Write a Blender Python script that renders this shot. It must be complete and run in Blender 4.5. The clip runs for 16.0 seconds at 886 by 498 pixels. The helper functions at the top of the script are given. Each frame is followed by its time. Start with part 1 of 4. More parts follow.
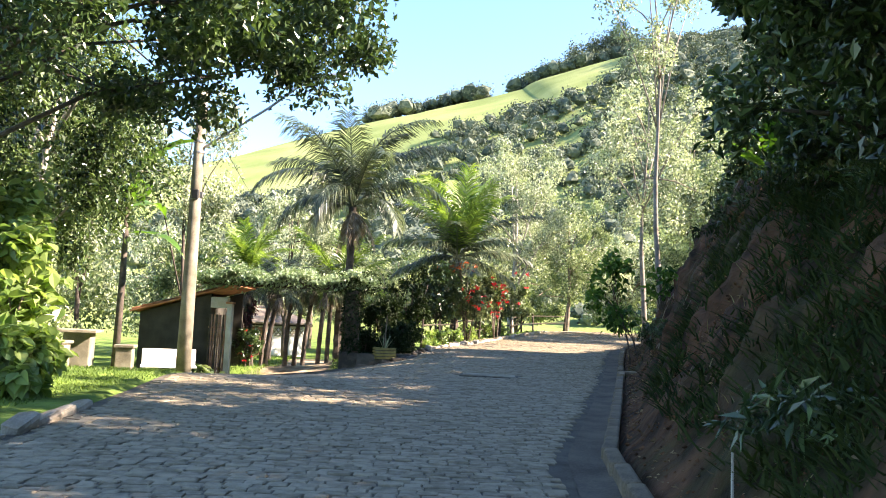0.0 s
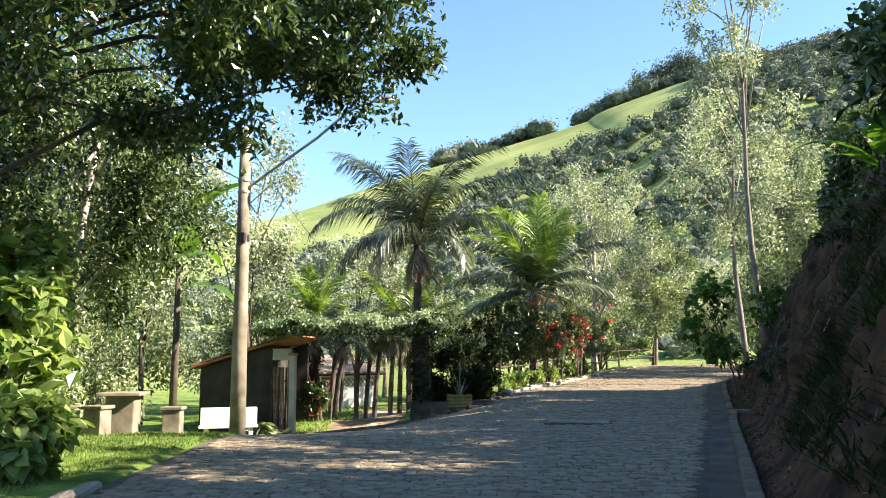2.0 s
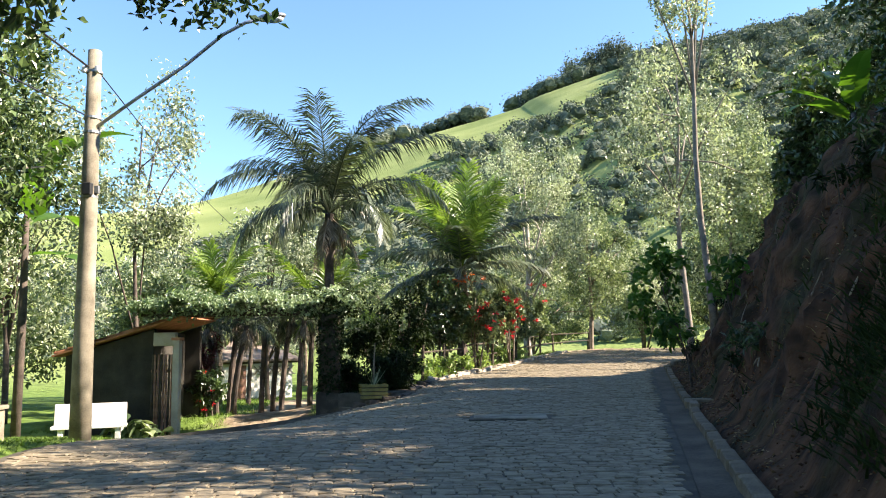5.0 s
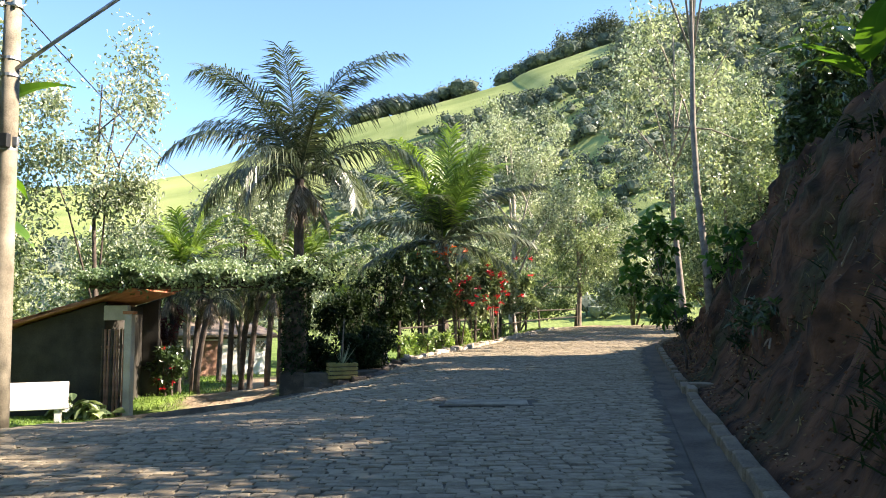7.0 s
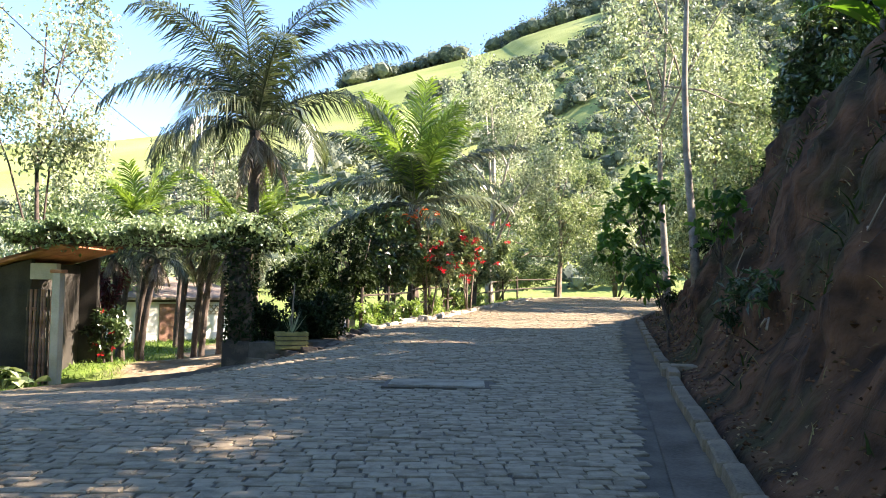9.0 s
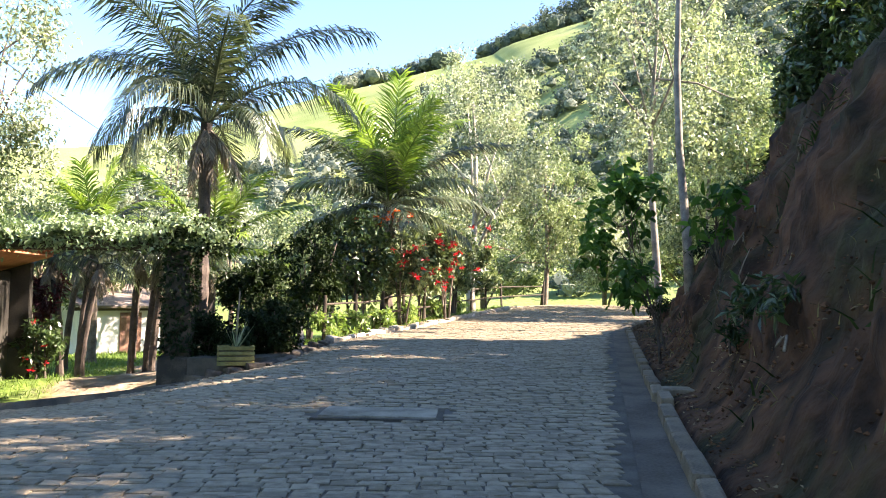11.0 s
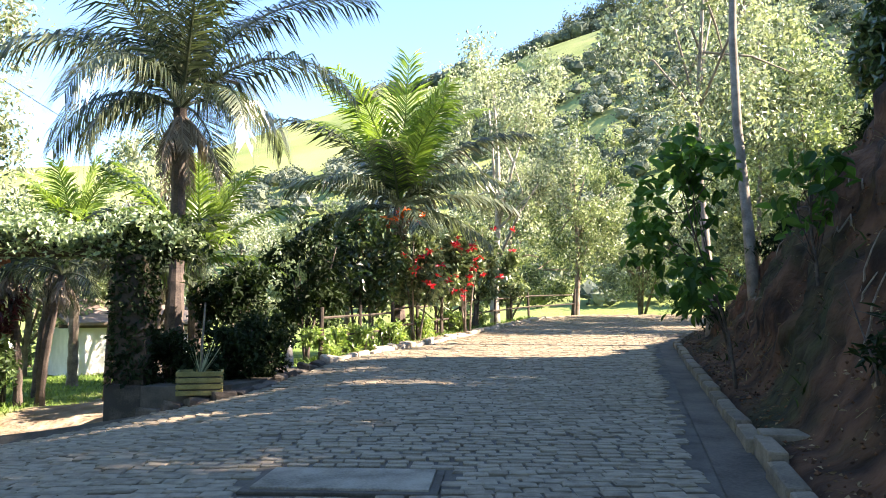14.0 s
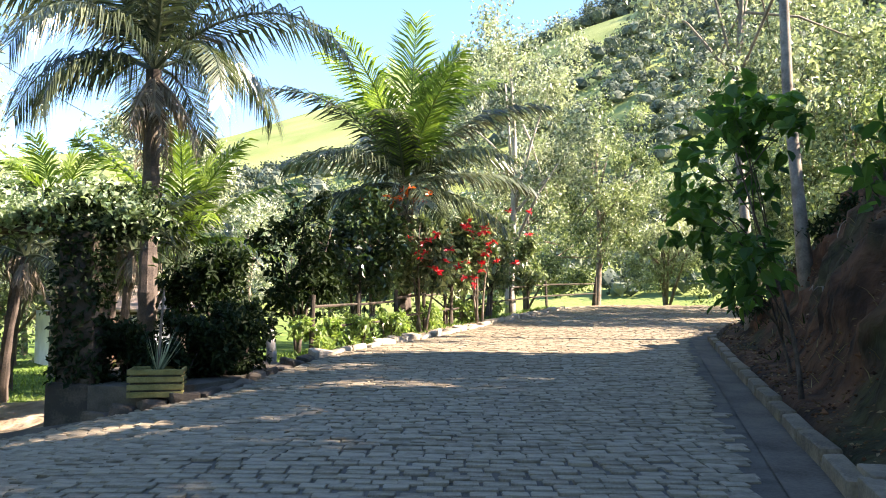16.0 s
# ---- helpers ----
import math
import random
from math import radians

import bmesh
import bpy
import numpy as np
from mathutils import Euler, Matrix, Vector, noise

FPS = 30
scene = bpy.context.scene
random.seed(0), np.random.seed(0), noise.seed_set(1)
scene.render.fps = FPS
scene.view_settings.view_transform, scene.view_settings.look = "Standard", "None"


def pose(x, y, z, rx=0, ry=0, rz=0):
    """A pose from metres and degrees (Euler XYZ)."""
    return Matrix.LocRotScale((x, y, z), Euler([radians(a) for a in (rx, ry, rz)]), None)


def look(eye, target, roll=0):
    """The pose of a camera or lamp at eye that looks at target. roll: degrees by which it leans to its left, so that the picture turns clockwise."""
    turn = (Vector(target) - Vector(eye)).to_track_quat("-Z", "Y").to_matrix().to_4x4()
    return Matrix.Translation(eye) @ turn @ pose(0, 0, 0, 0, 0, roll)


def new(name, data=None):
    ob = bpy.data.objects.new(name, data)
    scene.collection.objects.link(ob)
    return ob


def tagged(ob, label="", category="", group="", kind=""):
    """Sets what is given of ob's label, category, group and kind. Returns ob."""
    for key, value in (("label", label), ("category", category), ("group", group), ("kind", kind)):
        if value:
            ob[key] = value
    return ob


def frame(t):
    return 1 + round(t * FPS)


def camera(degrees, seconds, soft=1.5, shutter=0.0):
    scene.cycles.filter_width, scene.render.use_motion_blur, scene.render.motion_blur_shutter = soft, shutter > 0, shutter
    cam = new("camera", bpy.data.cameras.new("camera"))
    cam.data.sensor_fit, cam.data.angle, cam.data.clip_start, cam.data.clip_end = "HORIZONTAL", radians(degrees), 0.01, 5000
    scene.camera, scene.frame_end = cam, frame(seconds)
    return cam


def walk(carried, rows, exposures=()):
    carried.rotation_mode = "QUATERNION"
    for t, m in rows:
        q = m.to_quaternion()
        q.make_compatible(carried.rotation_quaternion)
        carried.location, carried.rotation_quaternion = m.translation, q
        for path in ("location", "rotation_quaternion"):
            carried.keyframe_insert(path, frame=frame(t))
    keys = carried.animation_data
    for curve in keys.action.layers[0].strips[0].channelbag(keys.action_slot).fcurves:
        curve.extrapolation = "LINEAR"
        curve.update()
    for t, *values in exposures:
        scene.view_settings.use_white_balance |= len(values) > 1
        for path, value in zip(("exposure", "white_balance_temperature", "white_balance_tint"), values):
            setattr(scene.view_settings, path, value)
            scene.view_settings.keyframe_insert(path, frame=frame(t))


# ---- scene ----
cam = camera(58.5, 16.0, soft=1.0)
PATH = [
    (0, look((0.019, 0.000, 1.474), (0.039, 9.960, 2.369), 2.6)),
    (0.5, look((-0.004, 0.590, 1.454), (-0.189, 10.525, 2.584), 0.6)),
    (1, look((-0.014, 1.087, 1.447), (-0.489, 10.997, 2.717), -0.2)),
    (1.5, look((0.013, 1.646, 1.471), (-0.677, 11.531, 2.811), -0.4)),
    (2, look((0.058, 2.208, 1.503), (-0.852, 12.068, 2.898), -0.4)),
    (2.5, look((0.115, 2.839, 1.503), (-0.780, 12.694, 2.918), -0.3)),
    (3, look((0.160, 3.467, 1.455), (-0.626, 13.332, 2.885), -0.6)),
    (3.5, look((0.181, 4.022, 1.445), (-0.564, 13.912, 2.700), -0.5)),
    (4, look((0.213, 4.656, 1.415), (-0.012, 14.581, 2.635), -1.0)),
    (6.5, look((0.539, 7.102, 1.429), (0.549, 17.027, 2.659), -0.7)),
    (7, look((0.629, 7.514, 1.437), (0.689, 17.469, 2.352), -0.5)),
    (7.5, look((0.679, 7.905, 1.457), (0.679, 17.890, 1.947), -0.4)),
    (8, look((0.821, 8.361, 1.450), (0.901, 18.351, 1.855), -0.1)),
    (8.5, look((1.015, 8.836, 1.445), (1.170, 18.811, 2.160), 0.5)),
    (9, look((1.198, 9.339, 1.445), (1.428, 19.324, 1.955), 0.8)),
    (9.5, look((1.434, 9.870, 1.438), (1.639, 19.860, 1.868), 0.4)),
    (10, look((1.575, 10.363, 1.468), (1.815, 20.348, 1.983), 0.8)),
    (10.2, look((1.641, 10.573, 1.482), (2.066, 20.548, 2.022), 0.9)),
    (12.3, look((2.044, 12.544, 1.480), (2.114, 22.519, 2.160), 0.9)),
    (12.5, look((2.103, 12.802, 1.458), (2.168, 22.782, 2.148), 1.0)),
    (13, look((2.134, 13.282, 1.464), (2.319, 23.262, 2.094), 1.3)),
    (13.5, look((2.191, 13.855, 1.470), (2.276, 23.810, 2.410), 0.1)),
    (14, look((2.163, 14.371, 1.454), (2.153, 24.346, 2.199), -0.0)),
    (14.5, look((2.211, 14.894, 1.484), (1.911, 24.864, 2.189), -0.3)),
    (15, look((2.249, 15.408, 1.470), (1.749, 25.368, 2.225), 0.6)),
    (15.5, look((2.339, 15.940, 1.434), (1.994, 25.905, 2.194), 0.8)),
    (16, look((2.407, 16.410, 1.447), (2.162, 26.390, 2.052), 0.4)),
]
walk(cam, PATH, exposures=[(0, 2.5, 7600, 20), (1.5, 2.02, 7500, 16), (3.5, 1.87, 7300, 15), (7, 1.97, 7400, 17), (8.5, 2.27, 7500, 20), (10, 2.57, 7500, 22), (13, 2.57, 7500, 22), (16, 2.4, 7500, 21)])

# ---- world, sun, exposure ----
SUN = Vector((0.80, -0.06, 0.57)).normalized()
world = bpy.data.worlds.new("sky")
scene.world = world
world.use_nodes = True
sky = world.node_tree.nodes.new("ShaderNodeTexSky")
sky.sky_type, sky.sun_disc = "NISHITA", False
sky.sun_elevation = math.asin(SUN.z)
sky.sun_rotation = math.atan2(SUN.x, SUN.y)
sky.air_density, sky.dust_density, sky.ozone_density = 1.0, 0.0, 4.0
background = world.node_tree.nodes["Background"]
background.inputs["Strength"].default_value = 0.097
deep = world.node_tree.nodes.new("ShaderNodeMix")
deep.data_type, deep.blend_type = "RGBA", "MULTIPLY"
deep.inputs["Factor"].default_value, deep.inputs["B"].default_value = 1.0, (0.78, 0.97, 1.08, 1)
world.node_tree.links.new(sky.outputs["Color"], deep.inputs["A"])
world.node_tree.links.new(deep.outputs["Result"], background.inputs["Color"])
sun = new("sun", bpy.data.lights.new("sun", "SUN"))
sun.data.energy, sun.data.angle, sun.data.color = 5.0, radians(0.5), (1.0, 0.94, 0.84)
sun.matrix_world = look(SUN * 100, (0, 0, 0))

# ---- materials ----


def material(name, low, high, rough=0.8, scale=6.0, detail=6.0, bump=0.3, fine=60.0, metal=0.0, per_piece=0.0, spec=0.4):
    """A surface mottled between two colours at two scales, with fine relief."""
    m = bpy.data.materials.new(name)
    m.use_nodes = True
    n, l = m.node_tree.nodes, m.node_tree.links
    b = n["Principled BSDF"]
    b.inputs["Roughness"].default_value, b.inputs["Metallic"].default_value = rough, metal
    b.inputs["Specular IOR Level"].default_value = spec
    at = n.new("ShaderNodeTexCoord")
    big, small = n.new("ShaderNodeTexNoise"), n.new("ShaderNodeTexNoise")
    big.inputs["Scale"].default_value, big.inputs["Detail"].default_value = scale, detail
    small.inputs["Scale"].default_value, small.inputs["Detail"].default_value = fine, 4.0
    l.new(at.outputs["Object"], big.inputs["Vector"]), l.new(at.outputs["Object"], small.inputs["Vector"])
    add = n.new("ShaderNodeMath")
    add.operation = "MULTIPLY_ADD"
    add.inputs[1].default_value, add.inputs[2].default_value = 0.45, -0.22
    l.new(small.outputs["Fac"], add.inputs[0])
    total = n.new("ShaderNodeMath")
    l.new(big.outputs["Fac"], total.inputs[0]), l.new(add.outputs[0], total.inputs[1])
    last = total
    if per_piece:
        info, isl = n.new("ShaderNodeObjectInfo"), n.new("ShaderNodeNewGeometry")
        both = n.new("ShaderNodeMath")
        both.operation = "ADD"
        l.new(info.outputs["Random"], both.inputs[0]), l.new(isl.outputs["Random Per Island"], both.inputs[1])
        wrap = n.new("ShaderNodeMath")
        wrap.operation = "FRACT"
        l.new(both.outputs[0], wrap.inputs[0])
        vary = n.new("ShaderNodeMath")
        vary.operation = "MULTIPLY_ADD"
        vary.inputs[1].default_value, vary.inputs[2].default_value = per_piece, -per_piece / 2
        l.new(wrap.outputs[0], vary.inputs[0])
        last = n.new("ShaderNodeMath")
        l.new(total.outputs[0], last.inputs[0]), l.new(vary.outputs[0], last.inputs[1])
    ramp = n.new("ShaderNodeValToRGB")
    ramp.color_ramp.elements[0].position, ramp.color_ramp.elements[1].position = 0.3, 0.7
    ramp.color_ramp.elements[0].color, ramp.color_ramp.elements[1].color = (*low, 1), (*high, 1)
    l.new(last.outputs[0], ramp.inputs["Fac"]), l.new(ramp.outputs["Color"], b.inputs["Base Color"])
    if bump:
        bp = n.new("ShaderNodeBump")
        bp.inputs["Strength"].default_value, bp.inputs["Distance"].default_value = bump, 0.02
        l.new(total.outputs[0], bp.inputs["Height"]), l.new(bp.outputs["Normal"], b.inputs["Normal"])
    return m


def leaf_material(name, low, high, through_light=0.3, rough=0.36, spec=0.6):
    """Leaves: each its own shade, glossy above, letting some light through."""
    m = bpy.data.materials.new(name)
    m.use_nodes = True
    n, l = m.node_tree.nodes, m.node_tree.links
    b = n["Principled BSDF"]
    b.inputs["Roughness"].default_value, b.inputs["Specular IOR Level"].default_value = rough, spec
    isl, obj = n.new("ShaderNodeNewGeometry"), n.new("ShaderNodeTexCoord")
    patch = n.new("ShaderNodeTexNoise")
    patch.inputs["Scale"].default_value = 0.6
    l.new(obj.outputs["Object"], patch.inputs["Vector"])
    mixv = n.new("ShaderNodeMath")
    mixv.operation = "MULTIPLY_ADD"
    mixv.inputs[1].default_value = 0.6
    l.new(isl.outputs["Random Per Island"], mixv.inputs[0])
    half = n.new("ShaderNodeMath")
    half.operation = "MULTIPLY_ADD"
    half.inputs[1].default_value, half.inputs[2].default_value = 1.5, -0.55
    l.new(patch.outputs["Fac"], half.inputs[0]), l.new(half.outputs[0], mixv.inputs[2])
    ramp = n.new("ShaderNodeValToRGB")
    ramp.color_ramp.elements[0].position, ramp.color_ramp.elements[1].position = 0.28, 0.92
    ramp.color_ramp.elements[0].color, ramp.color_ramp.elements[1].color = (*low, 1), (*high, 1)
    l.new(mixv.outputs[0], ramp.inputs["Fac"]), l.new(ramp.outputs["Color"], b.inputs["Base Color"])
    tr, mx = n.new("ShaderNodeBsdfTranslucent"), n.new("ShaderNodeMixShader")
    warm = n.new("ShaderNodeMix")
    warm.data_type, warm.blend_type = "RGBA", "MULTIPLY"
    warm.inputs["Factor"].default_value = 1.0
    warm.inputs["B"].default_value = (1.38, 1.5, 0.8, 1)
    l.new(ramp.outputs["Color"], warm.inputs["A"])
    l.new(warm.outputs["Result"], tr.inputs["Color"])
    mx.inputs["Fac"].default_value = through_light
    l.new(b.outputs[0], mx.inputs[1]), l.new(tr.outputs[0], mx.inputs[2])
    l.new(mx.outputs[0], n["Material Output"].inputs["Surface"])
    return m


LEAF_DARK = leaf_material("leaf_dark", (0.02, 0.045, 0.014), (0.105, 0.165, 0.055), 0.25, 0.3, 0.8)
# Leaf green taken down to near black: deep shade put into the colour.
LEAF_SHADED = leaf_material("leaf_shaded", (0.011, 0.022, 0.008), (0.036, 0.058, 0.019), 0.2, 0.6, 0.15)
LEAF_MID = leaf_material("leaf_mid", (0.065, 0.105, 0.045), (0.45, 0.51, 0.29), 0.24, 0.45)
LEAF_GREY = leaf_material("leaf_grey", (0.10, 0.135, 0.075), (0.66, 0.70, 0.52), 0.22, 0.45)
LEAF_SOFT = leaf_material("soft_green_leaf", (0.03, 0.08, 0.02), (0.12, 0.24, 0.055), 0.5, 0.5, 0.3)
LEAF_GLOSSY = leaf_material("glossy_leaf", (0.02, 0.042, 0.012), (0.19, 0.27, 0.105), 0.24, 0.27, 0.9)
LEAF_LIME = leaf_material("leaf_lime", (0.10, 0.17, 0.045), (0.42, 0.52, 0.19), 0.42)
LEAF_IVY = leaf_material("leaf_ivy", (0.12, 0.185, 0.09), (0.38, 0.46, 0.30), 0.25)
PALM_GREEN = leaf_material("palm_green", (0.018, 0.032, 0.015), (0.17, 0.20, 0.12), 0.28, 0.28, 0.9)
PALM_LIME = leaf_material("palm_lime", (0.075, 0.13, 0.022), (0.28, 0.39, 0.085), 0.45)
PALM_DEAD = leaf_material("palm_dead", (0.13, 0.10, 0.075), (0.36, 0.31, 0.25), 0.15, 0.8, 0.1)
BANANA = leaf_material("banana_leaf", (0.05, 0.12, 0.015), (0.14, 0.27, 0.03), 0.45, 0.35)
# Pale blue-grey cast in this green paints the distance haze.
HAZY_FOREST = leaf_material("hazy_forest_leaf", (0.055, 0.078, 0.064), (0.20, 0.225, 0.16), 0.1, 0.7, 0.1)
PETAL = leaf_material("red_bract", (0.42, 0.008, 0.02), (0.72, 0.03, 0.05), 0.3)
PETAL_O = leaf_material("orange_bract", (0.5, 0.09, 0.02), (0.7, 0.16, 0.04), 0.3)
BLADE = leaf_material("grass_blade", (0.06, 0.12, 0.015), (0.2, 0.3, 0.05), 0.3, 0.6)
# Dark green weeds, coloured darker still to carry the bank's shade.
SHADED_WEED = leaf_material("shaded_weed", (0.014, 0.026, 0.008), (0.048, 0.066, 0.02), 0.2, 0.8, 0.1)
STRAW = leaf_material("dry_grass", (0.16, 0.13, 0.06), (0.34, 0.28, 0.15), 0.2, 0.8, 0.1)
CROTON = leaf_material("dark_red_leaf", (0.07, 0.012, 0.018), (0.2, 0.04, 0.05), 0.3)
BARK = material("bark", (0.10, 0.075, 0.055), (0.27, 0.22, 0.17), 0.9, 5, 8, 0.8, 40)
BARK_PALE = material("pale_bark", (0.26, 0.23, 0.19), (0.52, 0.48, 0.42), 0.85, 4, 8, 0.5, 30)
BARK_GREY = material("grey_bark", (0.13, 0.11, 0.09), (0.31, 0.275, 0.23), 0.9, 4, 8, 0.6, 30)
BARK_DARK = material("dark_bark", (0.045, 0.035, 0.03), (0.13, 0.10, 0.08), 0.9, 5, 8, 0.8, 40)
CONCRETE = material("concrete", (0.32, 0.30, 0.26), (0.5, 0.47, 0.42), 0.9, 3, 8, 0.35, 70)
CREAM = material("cream_plaster", (0.36, 0.32, 0.25), (0.55, 0.5, 0.41), 0.9, 2, 8, 0.25, 40)
CONCRETE_OLD = material("weathered_concrete", (0.13, 0.112, 0.08), (0.34, 0.30, 0.225), 0.92, 2.5, 8, 0.5, 50)
WHITE = material("white_plaster", (0.66, 0.64, 0.6), (0.84, 0.82, 0.78), 0.85, 2, 6, 0.15, 40)
# Dark plaster with the hut's own shade put into the colour.
SHADED_WALL = material("dark_shaded_plaster", (0.026, 0.024, 0.019), (0.062, 0.055, 0.045), 0.95, 2, 8, 0.4, 30)
TERRACOTTA = material("terracotta", (0.30, 0.11, 0.055), (0.52, 0.24, 0.13), 0.85, 3, 6, 0.3, 50, per_piece=0.3)
STONE = material("granite_sett", (0.165, 0.134, 0.089), (0.31, 0.26, 0.18), 0.8, 9, 6, 0.5, 90, per_piece=0.28, spec=0.3)
MORTAR = material("joint_soil", (0.05, 0.043, 0.033), (0.12, 0.105, 0.08), 0.95, 3, 8, 0.5, 50)
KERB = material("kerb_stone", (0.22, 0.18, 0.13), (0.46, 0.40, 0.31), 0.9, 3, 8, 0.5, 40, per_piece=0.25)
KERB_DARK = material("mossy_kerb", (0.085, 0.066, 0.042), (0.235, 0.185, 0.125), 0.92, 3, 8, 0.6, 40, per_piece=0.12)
RUBBLE = material("rubble_stone", (0.05, 0.041, 0.031), (0.15, 0.12, 0.09), 0.9, 4, 8, 0.6, 40, per_piece=0.4)
WOOD = material("dark_timber", (0.03, 0.022, 0.016), (0.09, 0.07, 0.05), 0.85, 4, 8, 0.5, 50)
WOOD_PALE = material("pale_timber", (0.24, 0.19, 0.13), (0.45, 0.38, 0.28), 0.85, 4, 8, 0.4, 50)
YELLOW = material("yellow_slats", (0.16, 0.135, 0.035), (0.28, 0.24, 0.08), 0.7, 5, 6, 0.3, 40)
RUST = material("rusty_sheet", (0.16, 0.07, 0.045), (0.36, 0.2, 0.14), 0.7, 4, 8, 0.3, 40)
METAL = material("galvanised_steel", (0.3, 0.31, 0.32), (0.5, 0.51, 0.52), 0.45, 6, 4, 0.1, 60, metal=0.8)
FADED = material("faded_tile", (0.16, 0.12, 0.10), (0.30, 0.24, 0.20), 0.9, 3, 6, 0.3, 50)
CABLE = material("black_cable", (0.015, 0.015, 0.016), (0.035, 0.035, 0.036), 0.5, 6, 4, 0.0)
LENS = material("lamp_glass", (0.65, 0.67, 0.68), (0.8, 0.82, 0.82), 0.25, 3, 4, 0.0)
GUTTER = material("gutter_dirt", (0.05, 0.041, 0.03), (0.14, 0.115, 0.085), 0.95, 1.6, 9, 0.6, 30)
LITTER = leaf_material("fallen_leaf", (0.10, 0.06, 0.03), (0.34, 0.25, 0.15), 0.1, 0.8, 0.1)
ROOT = material("bare_root", (0.16, 0.12, 0.09), (0.34, 0.28, 0.22), 0.9, 8, 6, 0.4, 60)


def ground_material():
    """Grass, red earth and pasture, blended by the share of bare earth on each spot and broken up by noise."""
    m = bpy.data.materials.new("ground_cover")
    m.use_nodes = True
    n, l = m.node_tree.nodes, m.node_tree.links
    b = n["Principled BSDF"]
    b.inputs["Roughness"].default_value, b.inputs["Specular IOR Level"].default_value = 0.95, 0.15
    at = n.new("ShaderNodeTexCoord")

    def mottled(low, high, scale, ends=(0.35, 0.68)):
        t, r = n.new("ShaderNodeTexNoise"), n.new("ShaderNodeValToRGB")
        t.inputs["Scale"].default_value, t.inputs["Detail"].default_value = scale, 9
        r.color_ramp.elements[0].position, r.color_ramp.elements[1].position = ends
        r.color_ramp.elements[0].color, r.color_ramp.elements[1].color = (*low, 1), (*high, 1)
        l.new(at.outputs["Object"], t.inputs["Vector"]), l.new(t.outputs["Fac"], r.inputs["Fac"])
        return r, t

    grass, _ = mottled((0.06, 0.11, 0.02), (0.17, 0.25, 0.055), 1.3)
    # Earth and moss run dark: the bank's canopy shade is in their colour.
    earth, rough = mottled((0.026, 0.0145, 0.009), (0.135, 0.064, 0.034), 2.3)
    shaded_moss, mossy = mottled((0.012, 0.013, 0.006), (0.045, 0.05, 0.018), 5.0), n.new("ShaderNodeTexNoise")
    mossy.inputs["Scale"].default_value, mossy.inputs["Detail"].default_value = 0.55, 7
    l.new(at.outputs["Object"], mossy.inputs["Vector"])
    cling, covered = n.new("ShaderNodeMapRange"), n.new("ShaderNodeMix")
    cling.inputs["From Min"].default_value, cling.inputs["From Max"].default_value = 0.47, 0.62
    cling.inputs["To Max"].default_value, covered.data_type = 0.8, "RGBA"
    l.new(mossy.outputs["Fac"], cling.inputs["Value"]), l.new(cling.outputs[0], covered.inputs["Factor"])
    l.new(earth.outputs[0], covered.inputs["A"]), l.new(shaded_moss[0].outputs[0], covered.inputs["B"])
    sand, _ = mottled((0.24, 0.18, 0.12), (0.44, 0.36, 0.26), 2.2)
    pasture, _ = mottled((0.16, 0.21, 0.065), (0.29, 0.33, 0.125), 0.035)
    share, far = n.new("ShaderNodeAttribute"), n.new("ShaderNodeAttribute")
    share.attribute_name, far.attribute_name = "bare", "far"
    breakup = n.new("ShaderNodeTexNoise")
    breakup.inputs["Scale"].default_value, breakup.inputs["Detail"].default_value = 2.6, 8
    l.new(at.outputs["Object"], breakup.inputs["Vector"])
    s = n.new("ShaderNodeMath")
    s.operation = "ADD"
    l.new(share.outputs["Fac"], s.inputs[0]), l.new(breakup.outputs["Fac"], s.inputs[1])
    step = n.new("ShaderNodeMapRange")
    step.inputs["From Min"].default_value, step.inputs["From Max"].default_value = 0.85, 1.1
    l.new(s.outputs[0], step.inputs["Value"])
    a, c = n.new("ShaderNodeMix"), n.new("ShaderNodeMix")
    a.data_type = c.data_type = "RGBA"
    l.new(step.outputs[0], a.inputs["Factor"]), l.new(grass.outputs[0], a.inputs["A"]), l.new(covered.outputs["Result"], a.inputs["B"])
    dusty, e = n.new("ShaderNodeAttribute"), n.new("ShaderNodeMix")
    dusty.attribute_name, e.data_type = "sandy", "RGBA"
    l.new(dusty.outputs["Fac"], e.inputs["Factor"]), l.new(a.outputs["Result"], e.inputs["A"]), l.new(sand.outputs[0], e.inputs["B"])
    l.new(far.outputs["Fac"], c.inputs["Factor"]), l.new(e.outputs["Result"], c.inputs["A"]), l.new(pasture.outputs[0], c.inputs["B"])
    l.new(c.outputs["Result"], b.inputs["Base Color"])
    bp = n.new("ShaderNodeBump")
    bp.inputs["Strength"].default_value, bp.inputs["Distance"].default_value = 0.9, 0.22
    l.new(rough.outputs["Fac"], bp.inputs["Height"]), l.new(bp.outputs["Normal"], b.inputs["Normal"])
    return m


GROUND = ground_material()

# ---- builders ----
rng = np.random.default_rng(7)


def mesh(name, verts, faces, mat, smooth=False):
    me = bpy.data.meshes.new(name)
    me.from_pydata(np.asarray(verts, float).tolist() if isinstance(verts, np.ndarray) else verts, [],
                   faces.tolist() if isinstance(faces, np.ndarray) else faces)
    me.materials.append(mat)
    if smooth:
        me.polygons.foreach_set("use_smooth", [True] * len(me.polygons))
    me.update()
    return me


def thing(name, x=0, y=0, z=0, turn=0, label="", category="", group="", kind=""):
    ob = new(name)
    ob.empty_display_size = 0.2
    ob.matrix_world = pose(x, y, z, 0, 0, turn)
    return tagged(ob, label, category, group, kind)


